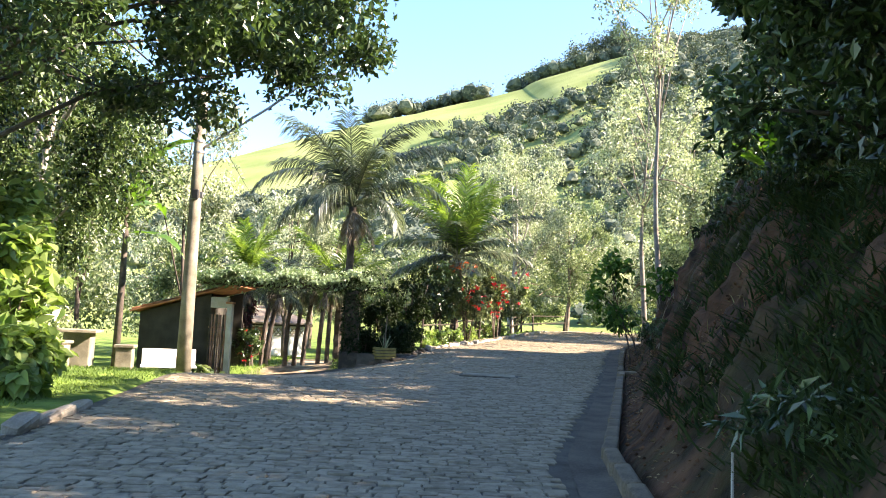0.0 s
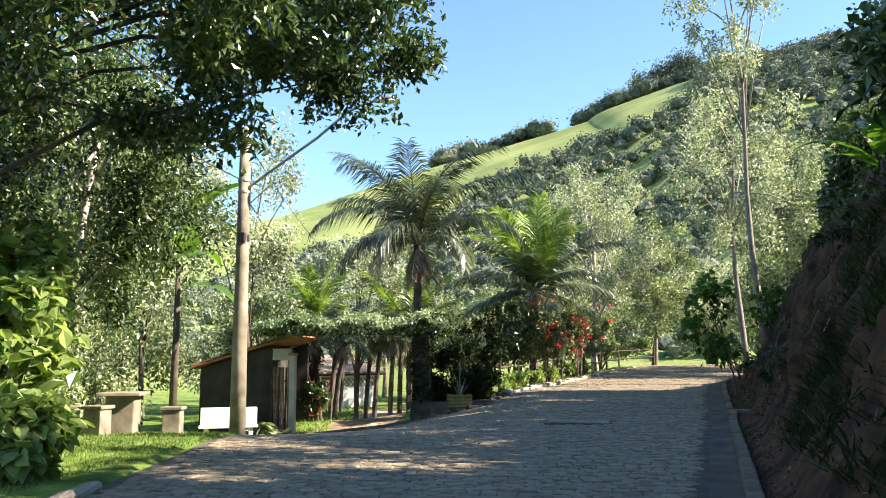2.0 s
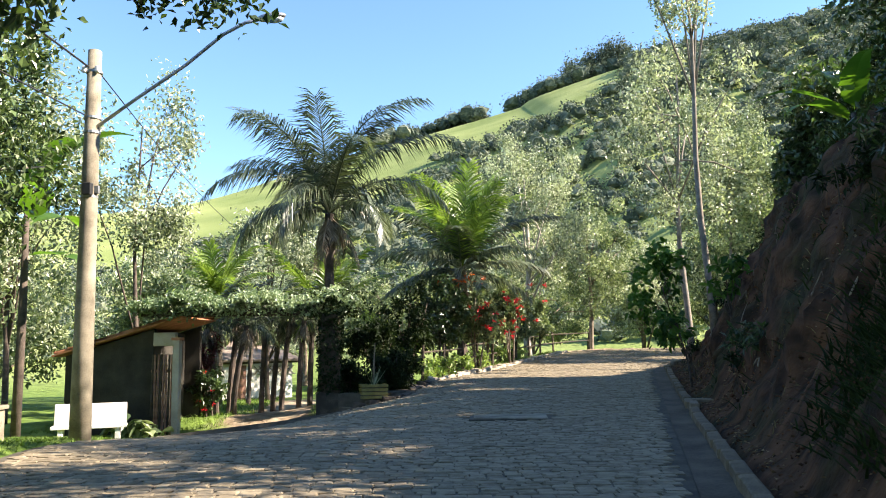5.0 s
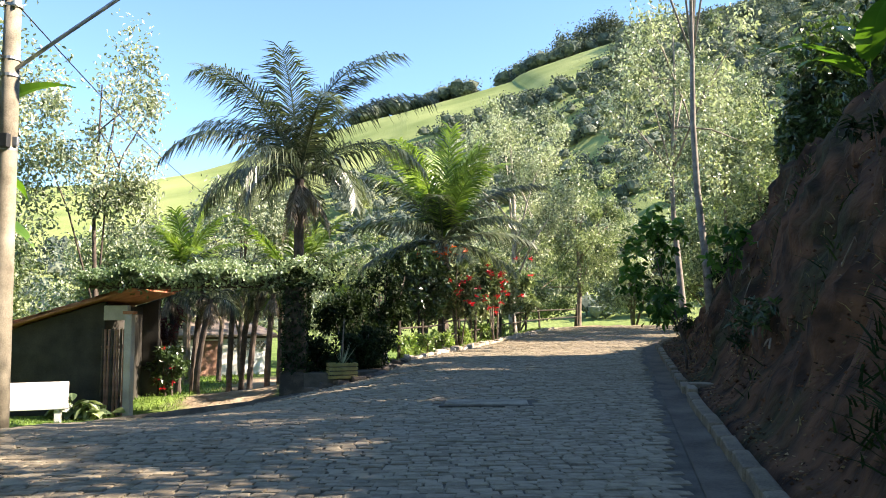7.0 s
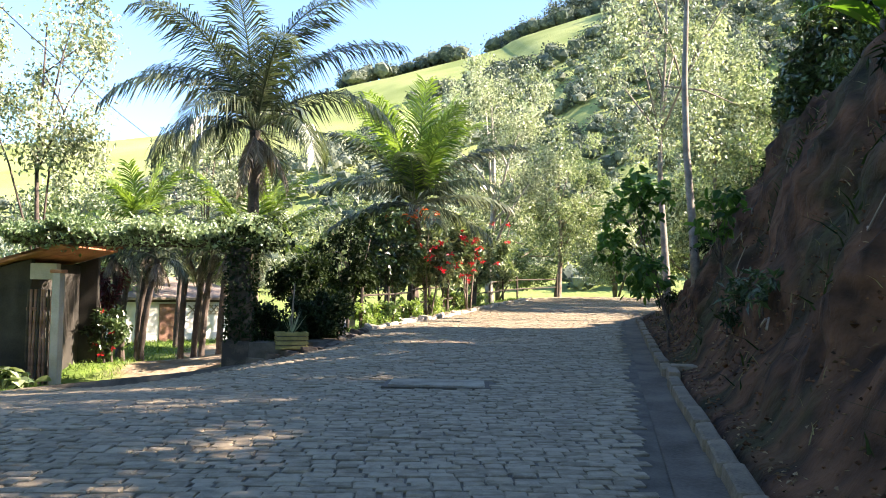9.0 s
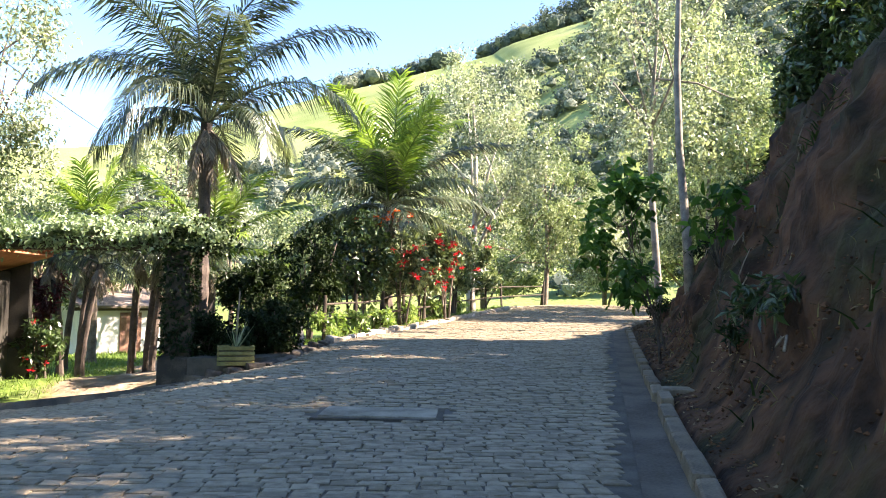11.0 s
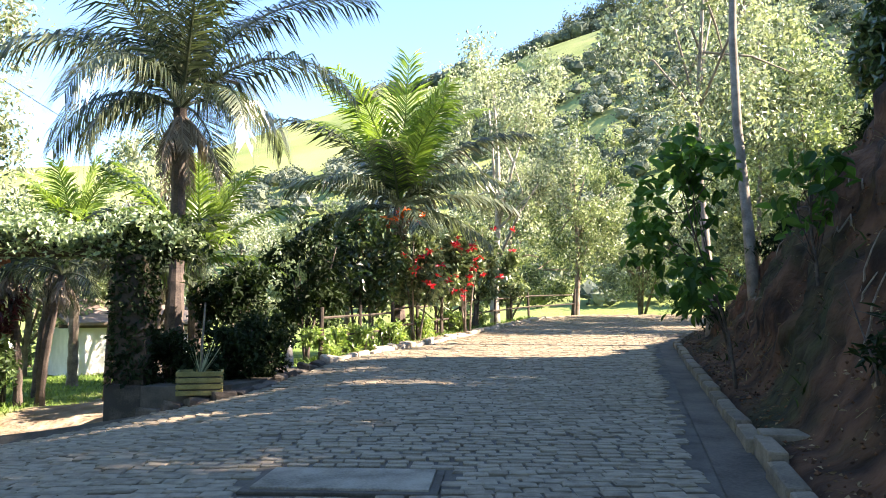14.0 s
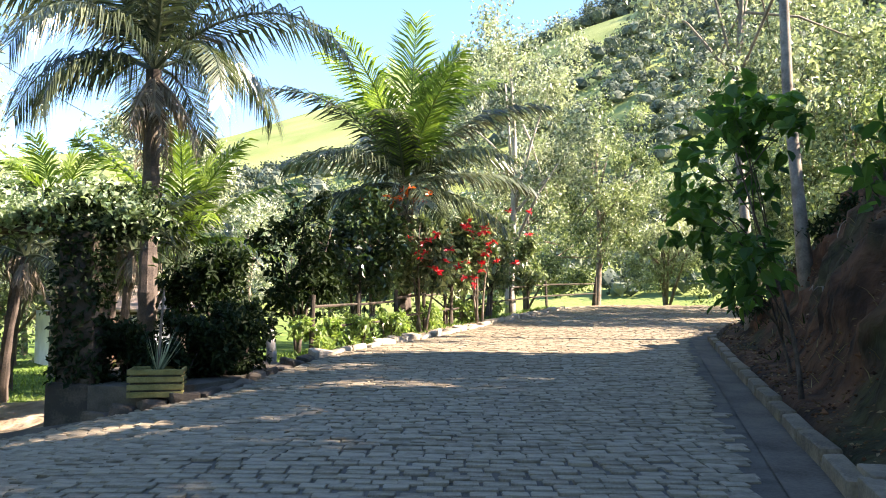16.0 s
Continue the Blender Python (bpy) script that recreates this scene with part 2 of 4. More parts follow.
def piece(name, data, parent, at=None, label=""):
    """A mesh as a part under a thing, or under a part, in the parent's own space."""
    ob = new(name, data)
    ob.parent = parent
    if at is not None:
        ob.matrix_basis = at
    return tagged(ob, label)


def part(name, bm, mat, parent, label="", at=None, smooth=False):
    me = bpy.data.meshes.new(name)
    bm.to_mesh(me)
    bm.free()
    me.materials.append(mat)
    if smooth:
        me.polygons.foreach_set("use_smooth", [True] * len(me.polygons))
    return piece(name, me, parent, at, label)


def box(sx, sy, sz, bevel=0.01, at=(0, 0, 0), turn=(0, 0, 0), bm=None, rough=0.0):
    """A box with rounded edges, standing on at."""
    b = bmesh.new()
    bmesh.ops.create_cube(b, size=1.0)
    bmesh.ops.scale(b, vec=(sx, sy, sz), verts=b.verts)
    bmesh.ops.translate(b, vec=(0, 0, sz / 2), verts=b.verts)
    if bevel:
        bmesh.ops.bevel(b, geom=b.edges[:], offset=bevel, segments=2, affect="EDGES", profile=0.6)
    for v in b.verts:
        if rough:
            v.co += Vector(noise.noise_vector(v.co * 4 + Vector(at))) * rough
    b.transform(pose(*at, *turn))
    if bm is None:
        return b
    me = bpy.data.meshes.new("tmp")
    b.to_mesh(me)
    b.free()
    bm.from_mesh(me)
    bpy.data.meshes.remove(me)
    return bm


def tube(path, radii, sides=8, bumpy=0.0):
    """Verts and faces of a tapered tube along a path."""
    path = [Vector(p) for p in path]
    verts, faces = [], []
    side = Vector((1, 0.13, 0.07))
    for i, p in enumerate(path):
        d = (path[min(i + 1, len(path) - 1)] - path[max(i - 1, 0)]).normalized()
        u = (side - d * side.dot(d)).normalized()
        v = d.cross(u)
        side = u
        for k in range(sides):
            a = 2 * math.pi * k / sides
            r = radii[i] * (1 + bumpy * noise.noise(Vector((k * 1.7, i * 0.9, radii[0] * 50))))
            verts.append(p + (u * math.cos(a) + v * math.sin(a)) * r)
    for i in range(len(path) - 1):
        for k in range(sides):
            a, b = i * sides + k, i * sides + (k + 1) % sides
            faces.append((a, b, b + sides, a + sides))
    faces.append(tuple(range(sides))[::-1])
    faces.append(tuple(range(len(verts) - sides, len(verts))))
    return [tuple(v) for v in verts], faces


def joined(pieces):
    verts, faces = [], []
    for v, f in pieces:
        o = len(verts)
        verts += list(v)
        faces += [tuple(i + o for i in q) for q in f]
    return verts, faces


def leaves(points, size, r, droop=0.3, wide=0.45, spread=1.0):
    """One folded leaf of four corners and a midrib at every point."""
    k = len(points)
    d = r.normal(size=(k, 3))
    d[:, 2] = d[:, 2] * spread - droop
    d /= np.linalg.norm(d, axis=1)[:, None]
    up = r.normal(size=(k, 3)) * 0.6 + (0, 0, 1)
    s = np.cross(d, up)
    s /= np.linalg.norm(s, axis=1)[:, None] + 1e-6
    nrm = np.cross(s, d)
    l = size * r.uniform(0.6, 1.35, k)[:, None]
    w = l * wide * r.uniform(0.8, 1.2, k)[:, None]
    mid = points + d * l * 0.5
    v = np.stack([points, mid + s * w * 0.5 + nrm * w * 0.16, points + d * l - nrm * l * 0.12, mid - s * w * 0.5 + nrm * w * 0.16], axis=1)
    return v.reshape(-1, 3), np.arange(k * 4).reshape(k, 4)


def round_leaves(points, size, r, droop=0.3, wide=0.7):
    """Broad leaves with a rounded outline of seven corners, folded at the midrib."""
    k = len(points)
    d = r.normal(size=(k, 3))
    d[:, 2] = d[:, 2] * 0.6 - droop
    d /= np.linalg.norm(d, axis=1)[:, None]
    s = np.cross(d, r.normal(size=(k, 3)) * 0.4 + (0, 0, 1))
    s /= np.linalg.norm(s, axis=1)[:, None] + 1e-6
    nrm = np.cross(s, d)
    l = size * r.uniform(0.65, 1.3, k)[:, None]
    w = l * wide
    rows = [points]
    for along, out, lift in ((0.22, 0.42, 0.1), (0.55, 0.46, 0.1), (0.82, 0.24, 0.02)):
        rows.append(points + d * l * along + s * w * out + nrm * w * lift)
    rows.append(points + d * l - nrm * l * 0.14)
    for along, out, lift in ((0.82, 0.24, 0.02), (0.55, 0.46, 0.1), (0.22, 0.42, 0.1)):
        rows.append(points + d * l * along - s * w * out + nrm * w * lift)
    v = np.stack(rows, axis=1).reshape(-1, 3)
    o = np.arange(k)[:, None] * 8
    return v, np.vstack([o + (0, 1, 2, 4), o + (0, 4, 6, 7)]).tolist() + (o + (2, 3, 4)).tolist() + (o + (4, 5, 6)).tolist()


def crown_points(r, centre, radii, clumps, per, tight=0.34, hollow=0.45):
    """Leaf places in clumps on an uneven crown; also the clumps' middles."""
    c = r.normal(size=(clumps, 3))
    c /= np.linalg.norm(c, axis=1)[:, None]
    c *= (hollow + (1 - hollow) * r.random(clumps) ** 0.6)[:, None] * r.uniform(0.75, 1.12, clumps)[:, None]
    c = c * radii + centre
    spread = np.asarray(radii) * tight
    p = c.repeat(per, axis=0) + np.clip(r.normal(size=(clumps * per, 3)), -1.7, 1.7) * spread * r.uniform(0.45, 1.1, clumps).repeat(per)[:, None] * 0.62
    return p, c

# ---- the lie of the land ----


def smooth(v, a, b):
    t = np.clip((np.asarray(v, float) - a) / (b - a), 0, 1)
    return t * t * (3 - 2 * t)


KERB_Y = [-30, 0, 8.8, 14.6, 21.8, 30.1, 35, 39, 42, 44, 45.5, 46.5]
KERB_X = [-2.6, 0.95, 1.85, 3.25, 4.95, 6.9, 8.1, 9.7, 12.2, 16, 24, 40]
EDGE_Y = [-30, 9, 13.5, 18, 20.2, 23, 26.5, 26.7, 27.4, 29, 31, 32, 36, 43, 48, 50.3, 51.5, 52.2]
EDGE_X = [-5.5, -4.55, -5.1, -5.8, -6.12, -7.0, -7.2, -2.9, -1.3, -0.8, -0.2, 0.2, 1.8, 4.4, 6.6, 9.5, 16, 40]


def kerb_x(y):
    return np.interp(y, KERB_Y, KERB_X)


def edge_x(y):
    return np.interp(y, EDGE_Y, EDGE_X)


def road_z(x, y):
    """Height of the paving: it climbs ahead and dips towards the gate."""
    x, y = np.asarray(x, float), np.asarray(y, float)
    z = np.interp(y, [-30, 0, 20, 30, 36, 43.5, 50, 60], [-0.1, 0, 0.08, 0.34, 0.5, 0.8, 1.15, 1.3])
    dip = smooth(-x, -1.0, 6.3) * smooth(y, 16.5, 28.5) * 1.08
    return z - dip * (1 - smooth(y, 29, 33))


def ripple(x, y, s):
    return np.sin(x * s + 1.3 * np.sin(y * s * 0.7)) * np.cos(y * s * 0.9 + np.sin(x * s * 0.6 + 2))


HILL_AZ = [-180, -60, -40, -28, -18, -12, -3, 3, 9.5, 16, 19.5, 25, 40, 70, 180]
HILL_UP = [0.02, 0.05, 0.11, 0.145, 0.174, 0.212, 0.266, 0.29, 0.322, 0.338, 0.336, 0.348, 0.37, 0.3, 0.02]
RIDGE = 384.0


TABLE_AZ = np.arange(-180, 181)
_soft = np.exp(-(np.arange(-12, 13) / 4.0) ** 2)
TABLE_UP = np.convolve(np.pad(np.interp(TABLE_AZ, HILL_AZ, HILL_UP), 12, mode="edge"), _soft / _soft.sum(), "valid")


def hill_share(x, y):
    return np.clip((np.hypot(x, y) - 70) / (RIDGE - 70), 0, 2)


def land_z(x, y):
    """Height of the ground everywhere but on the paving."""
    x, y = np.asarray(x, float), np.asarray(y, float)
    z = road_z(x, np.clip(y, -30, 60)) - 0.1
    # the garden falls away behind the gate and the fence
    away = smooth(edge_x(y) - x, 0.4, 7) * smooth(y, 27.8, 34)
    z = z * (1 - away) + away * (-0.95 - 0.012 * np.clip(y - 28, 0, 30))
    z = z + 0.12 * smooth(edge_x(y) - x, 0.02, 0.25) * (1 - smooth(y, 23, 26) * (1 - smooth(y, 34, 38)))
    z = z - 0.25 * smooth(-x, 10, 16)
    # the cut bank beside the road
    d = x - kerb_x(y) - 0.15
    tall = np.interp(y, [-30, 0, 8, 12, 16, 20, 22, 24, 26, 28, 30, 33, 36, 39, 44, 50], [2.0, 2.0, 2.5, 3.3, 4.3, 4.6, 4.35, 4.1, 3.85, 3.5, 3.2, 2.6, 2.0, 1.3, 0.5, 0.0])
    foot = np.interp(y, [-30, 10, 16, 24, 35, 45], [0.2, 0.25, 0.4, 0.45, 0.8, 0.7])
    run = 1.15 + 0.21 * tall
    rough = 0.2 * ripple(x, y, 1.9) + 0.13 * ripple(y * 1.3, x, 3.7) + 0.1 * ripple(x + y, x * 1.7, 6.9) + 0.06 * ripple(x * 1.4 - y, y, 12.7)
    face = smooth(d, foot - 0.25, foot + run * 1.12)
    z = z + 0.22 * smooth(d, 0.0, 0.2) + tall * (0.55 * face + 0.45 * np.clip((d - foot) / run, 0, 1)) + rough * face * np.clip(tall / 3, 0, 1) * (d > 0)
    z = z + np.clip(d - foot - run, 0, 25) * 0.16 * np.clip(tall / 2, 0, 1)
    # the hill behind all
    az = np.degrees(np.arctan2(x, y))
    s = hill_share(x, y)
    top = np.interp(az, TABLE_AZ, TABLE_UP) * RIDGE
    rise = np.where(s < 1, 0.25 * s + 0.75 * smooth(s, 0, 1.04), 1 - 0.35 * (s - 1)) * top
    bumps = (ripple(x, y, 0.022) * 3 + ripple(y, x, 0.05) * 1.2) * np.clip(s * 3, 0, 1)
    return z + np.maximum(rise, 0) + bumps


def spot(x, y):
    return float(land_z(x, y))


def graded(lo, hi, near_lo, near_hi, step):
    out = list(np.arange(near_lo, near_hi + step / 2, step))
    g, v = step, out[-1]
    while v < hi:
        g = min(g * 1.13, 14)
        v += g
        out.append(v)
    g, v = step, out[0]
    while v > lo:
        g = min(g * 1.13, 14)
        v -= g
        out.insert(0, v)
    return np.array(out)


left, right = graded(-520, -1.2, -9, -1.2, 0.24), graded(4.75, 620, 4.75, 9.0, 0.24)
gx = np.concatenate([left[left < -1.0], np.arange(-0.9, 4.6, 0.075), right])
gy = graded(-260, 620, -6, 54, 0.22)
GX, GY = np.meshgrid(gx, gy)
# columns run along the kerb near the road and straighten out far away
GX = GX + np.clip(kerb_x(np.clip(GY, -30, 40)), -2, 10) * (1 - smooth(np.abs(GX), 25, 90)) * (1 - smooth(np.abs(GY - 20), 60, 140))
on_road = (GX > edge_x(GY) + 0.05) & (GX < kerb_x(GY) + 0.05) & (GY > -30) & (GY < 52)
GZ = land_z(GX, GY)
GZ[on_road] = road_z(GX, GY)[on_road] - 0.1
# lumps, ledges and washed-out hollows on the steep face
for i, j in zip(*np.where((GX - kerb_x(GY) > 0.45) & (GX - kerb_x(GY) < 4.6) & (GY > -3) & (GY < 42))):
    p = Vector((GX[i, j], GY[i, j], GZ[i, j]))
    share = min(1.0, (p.x - kerb_x(p.y) - 0.45) / 0.7) * min(1.0, (42 - p.y) / 6)
    push = 0.34 * noise.noise(p * 0.9) + 0.2 * noise.noise(p * 2.3 + Vector((7, 1, 3))) + 0.09 * noise.noise(p * 5.1)
    GX[i, j] -= 0.75 * push * share
    GZ[i, j] += 0.45 * push * share
nx, ny = len(gx), len(gy)
ids = np.arange(nx * ny).reshape(ny, nx)
quads = np.stack([ids[:-1, :-1], ids[:-1, 1:], ids[1:, 1:], ids[1:, :-1]], axis=-1).reshape(-1, 4)
ground_mesh = mesh("ground", np.stack([GX, GY, GZ], axis=-1).reshape(-1, 3), quads, GROUND, True)
beside = GX - kerb_x(GY) - 0.15
bare = smooth(beside, -0.3, 0.1) * (1 - smooth(beside, 2.6, 4.4)) * (1 - smooth(GY, 40, 48))
path_in = smooth(1.6 - np.abs(GX + 5.0 + (GY - 28) * 0.1), 0, 0.8) * smooth(GY, 25, 27) * (1 - smooth(GY, 42, 46))
verge = smooth(0.9 - np.abs(edge_x(GY) - GX - 0.3), 0, 0.6) * smooth(GY, 27.8, 30) * 0.6
bare = np.maximum(np.maximum(bare, path_in), verge)
for key, values in (("bare", bare), ("sandy", np.maximum(path_in, verge * 1.2)), ("far", smooth(np.hypot(GX, GY), 60, 110))):
    ground_mesh.attributes.new(key, "FLOAT", "POINT").data.foreach_set("value", values.reshape(-1).astype(np.float32))
ground = tagged(new("ground", ground_mesh), "grassy valley ground with a red earth bank and pasture hill", "ground", kind="structure")

# ---- the paved road ----
ry = np.arange(-24, 52.01, 0.4)
cols = 29
RX = np.array([np.linspace(edge_x(y) - 0.1, kerb_x(y) + 0.12, cols) for y in ry])
RY = np.repeat(ry[:, None], cols, axis=1)
rid = np.arange(RX.size).reshape(RX.shape)
rq = np.stack([rid[:-1, :-1], rid[:-1, 1:], rid[1:, 1:], rid[1:, :-1]], axis=-1).reshape(-1, 4)
road = new("road", mesh("road", np.stack([RX, RY, road_z(RX, RY) - 0.018], axis=-1).reshape(-1, 3), rq, MORTAR, True))
tagged(road, "village road paved with grey granite setts", "road", kind="structure")

# ---- plants ----


def tree(name, x, y, height, crown, base, leaf, count, mat, bark=BARK, trunk=0.16, lean=(0, 0), seed=1, clumps=26, tight=0.27, droop=0.3, wide=0.52,
         off=(0, 0), z=None, label="broadleaf tree with a loose green crown", category="tree", stems=1, limbs=12, hollow=0.45, fork=2, stout=0.42):
    """A tree or shrub: tapered trunk with limbs, and a crown of leaf clumps between base and height."""
    r = np.random.default_rng(seed)
    zz = (spot(x, y) if z is None else z) - (0.6 if trunk > 0.1 else 0.12)
    t = thing(name, x, y, zz, 0, label, category)
    mid = np.array((off[0] + lean[0], off[1] + lean[1], (base + height) / 2))
    radii = np.array((crown, crown, (height - base) / 2))
    p, c = crown_points(r, mid, radii, clumps, max(4, count // clumps), tight, hollow)
    p[:, 2] = np.maximum(p[:, 2], 0.15)
    wood = []
    for k in range(stems):
        a = r.uniform(0, 6.28)
        fx, fy = (0.12 * math.cos(a), 0.12 * math.sin(a)) if stems > 1 else (0, 0)
        ends = mid + (r.normal(size=3) * radii * 0.3 if stems > 1 else 0)
        path = []
        for s in np.linspace(0, 1, 8):
            w = 0.05 * height * s * (1 - s)
            path.append((fx + ends[0] * s ** 1.3 + w * math.sin(5 * s + seed + k), fy + ends[1] * s ** 1.3 + w * math.cos(4 * s + seed * 2), s * (ends[2] + radii[2] * 0.45)))
        wood.append(tube(path, [trunk * (1.25 if s == 0 else 1) * (1 - 0.8 * s / 7) for s in range(8)], 8, 0.15))
        for q in c[r.permutation(len(c))[:limbs // stems]]:
            i = int(r.integers(fork, 7)) if q[2] > path[3][2] else fork
            a0, b0 = Vector(path[i]), Vector(q)
            m0 = a0.lerp(b0, 0.5) + Vector((0, 0, 0.08 * (b0 - a0).length))
            wood.append(tube([a0, m0, b0], [trunk * stout * (1 - 0.08 * i), trunk * stout * 0.6, trunk * stout * 0.17], 5))
    if category == "sapling":
        for k, w in enumerate(wood):
            piece("branch" if k else "trunk", mesh("branch", *w, bark, True), t)
    else:
        piece("trunk", mesh("trunk", *joined(wood), bark, True), t)
    v, f = round_leaves(p, leaf, r, droop, wide) if wide >= 0.6 else leaves(p, leaf, r, droop, wide)
    piece("crown", mesh("crown", v, f, mat), t)
    return t


def frond_mesh(r, length, rise, sag, mat, pairs=40, leaflet=0.75, hang=0.5, width=0.025):
    """One feathery palm frond growing along +x."""
    verts, faces = [], []
    pts = []
    for s in np.linspace(0, 1, 13):
        a = rise - (rise + sag) * s ** 1.25
        pts.append(Vector((0, 0, 0)) if not pts else pts[-1] + Vector((math.cos(a), 0, math.sin(a))) * length / 12)
    v, f = tube(pts, [0.045 * (1 - 0.85 * i / 12) for i in range(13)], 4)
    verts += v
    faces += f
    for i in range(pairs):
        s = 0.12 + 0.88 * (i + r.uniform(-0.3, 0.3)) / pairs
        s = min(max(s, 0.1), 0.995)
        k = min(int(s * 12), 11)
        base = pts[k].lerp(pts[k + 1], s * 12 - k)
        along = (pts[k + 1] - pts[k]).normalized()
        ln = leaflet * (0.55 + 0.75 * math.sin(math.pi * min(1, s * 0.85 + 0.1))) * r.uniform(0.75, 1.1)
        for sgn in (-1, 1):
            out = (Vector((0, sgn, 0)) * 0.8 + along * (0.5 + 0.6 * s) + Vector((0, 0, 0.12 - 0.5 * hang + r.uniform(-0.2, 0.2)))).normalized()
            m1 = base + out * ln * 0.5
            m2 = m1 + (out + Vector((r.uniform(-0.15, 0.15), r.uniform(-0.15, 0.15), -2 * hang * r.uniform(0.6, 1.3)))).normalized() * ln * 0.55
            w = Vector(along) * width
            o = len(verts)
            verts += [tuple(base - w * 0.6), tuple(base + w * 0.6), tuple(m1 + w), tuple(m1 - w), tuple(m2)]
            faces += [(o, o + 1, o + 2, o + 3), (o + 3, o + 2, o + 4)]
    return mesh("frond", verts, faces, mat)


def palm(name, x, y, top, length, fronds, mat, seed, z=None, lean=(0, 0), trunk=0.16, dead=8, label="", pairs=40, leaflet=0.75, low=-0.7, bark=BARK, high=1.35, stiff=0.0, outer=None):
    """A coconut-like palm: ringed trunk, a crown of fronds, and a skirt of dry ones."""
    r = np.random.default_rng(seed)
    zz = spot(x, y) - 0.12 if z is None else z
    t = thing(name, x, y, zz, 0, label, "palm tree")
    h = top - zz
    n = max(8, int(h * 4))
    path = [(lean[0] * (1 - math.cos(s * 1.5)), lean[1] * s, h * s) for s in np.linspace(0, 1, n)]
    piece("trunk", mesh("trunk", *tube(path, [trunk * (1.45 if i == 0 else 1.0) * (1.1 if i % 2 else 0.95) * (1 - 0.25 * i / n) for i in range(n)], 9, 0.1), bark), t)
    head = Vector(path[-1])
    for i in range(fronds):
        a = i * 2.39996 + r.uniform(-0.2, 0.2)
        s = (i + 0.5) / fronds
        rise = high + (low - high) * s ** 1.7
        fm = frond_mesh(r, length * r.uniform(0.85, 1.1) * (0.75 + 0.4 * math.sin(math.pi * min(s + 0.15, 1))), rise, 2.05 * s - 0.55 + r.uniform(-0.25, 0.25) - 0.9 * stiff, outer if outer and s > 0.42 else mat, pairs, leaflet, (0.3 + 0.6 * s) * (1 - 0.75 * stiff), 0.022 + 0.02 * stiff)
        piece("frond", fm, t, Matrix.Translation(head) @ pose(0, 0, 0, r.uniform(-14, 14), 0, math.degrees(a)))
    for i in range(dead):
        fm = frond_mesh(r, length * r.uniform(0.22, 0.46), -1.05 + r.uniform(-0.25, 0.4), 1.4, PALM_DEAD, max(10, pairs // 3), leaflet * 0.42, 0.9)
        piece("dry_frond", fm, t, Matrix.Translation(head - Vector((0, 0, 0.1))) @ pose(0, 0, 0, 0, 0, i * 137.5 + 20), "dry brown hanging frond")
    return t


def banana(x, y, z, leaves_at, seed, label="banana plant with broad arching leaves"):
    """A banana plant: thick green stem and broad, split leaves; leaves_at holds (turn, rise, length)."""
    r = np.random.default_rng(seed)
    t = thing("banana_plant", x, y, z, 0, label, "banana plant")
    h = max(a[3] for a in leaves_at)
    piece("stem", mesh("stem", *tube([(0, 0, 0), (0.03, 0, h * 0.5), (0, 0.03, h)], [0.12, 0.1, 0.06], 8), BARK_DARK, True), t)
    for turn, rise, length, at in leaves_at:
        verts, faces, p = [], [], Vector((0, 0, 0))
        n = 16
        for i in range(n + 1):
            s = i / n
            a = rise - 1.25 * s ** 1.6
            p = p + Vector((math.cos(a), 0, math.sin(a))) * length / n
            w = length * 0.15 * max(0.04, math.sin(math.pi * min(1, (s * 1.02) ** 0.7))) * (1 if s > 0.12 else 0.15) * r.uniform(0.86, 1.06)
            verts += [(p.x, -w, p.z + w * 0.12), (p.x, 0, p.z - 0.02), (p.x, w, p.z + w * 0.12)]
        for i in range(n):
            o = 3 * i
            if r.random() > 0.12:
                faces.append((o, o + 1, o + 4, o + 3))
            if r.random() > 0.12:
                faces.append((o + 1, o + 2, o + 5, o + 4))
        piece("leaf", mesh("leaf", verts, faces, BANANA), t, Matrix.Translation((0, 0, at)) @ pose(0, 0, 0, r.uniform(-20, 20), 0, turn))
    return t


# ---- the big palms by the gate ----
palm("coconut_palm", -3.6, 31.4, 5.8, 4.4, 21, PALM_GREEN, 3, dead=12, high=1.5, bark=BARK_DARK, label="tall coconut palm with arching fronds and a dry skirt", pairs=84, leaflet=1.0, trunk=0.18, low=0.3)
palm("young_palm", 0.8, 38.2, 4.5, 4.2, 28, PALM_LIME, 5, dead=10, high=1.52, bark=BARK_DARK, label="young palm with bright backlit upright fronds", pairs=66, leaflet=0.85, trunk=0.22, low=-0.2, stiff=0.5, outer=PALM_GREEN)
palm("young_palm", -4.4, 35.3, 2.6, 2.9, 16, PALM_LIME, 6, dead=4, bark=BARK_DARK, label="small green palm standing behind the hedge", pairs=40, leaflet=0.6, low=0.1, trunk=0.2, stiff=0.6)
palm("young_palm", -9.4, 39.2, 3.6, 2.6, 16, PALM_LIME, 8, dead=4, label="small bright palm behind the vine-covered gateway", pairs=40, leaflet=0.55, low=0.3, stiff=0.6)

# ---- trees, by area ----
# behind the fence and beyond the bend
tree("tree", 4.2, 45.5, 12.6, 3.4, 3.0, 0.15, 18553, LEAF_GREY, BARK_PALE, 0.2, seed=11, clumps=62, tight=0.185)
tree("tree", 8.2, 50.5, 9.8, 3.0, 3.2, 0.15, 14430, LEAF_MID, BARK, 0.17, seed=12, clumps=54, tight=0.185)
tree("tree", 2.4, 54.0, 8.6, 3.2, 2.4, 0.15, 14430, LEAF_GREY, BARK, 0.17, seed=13, clumps=54, tight=0.185)
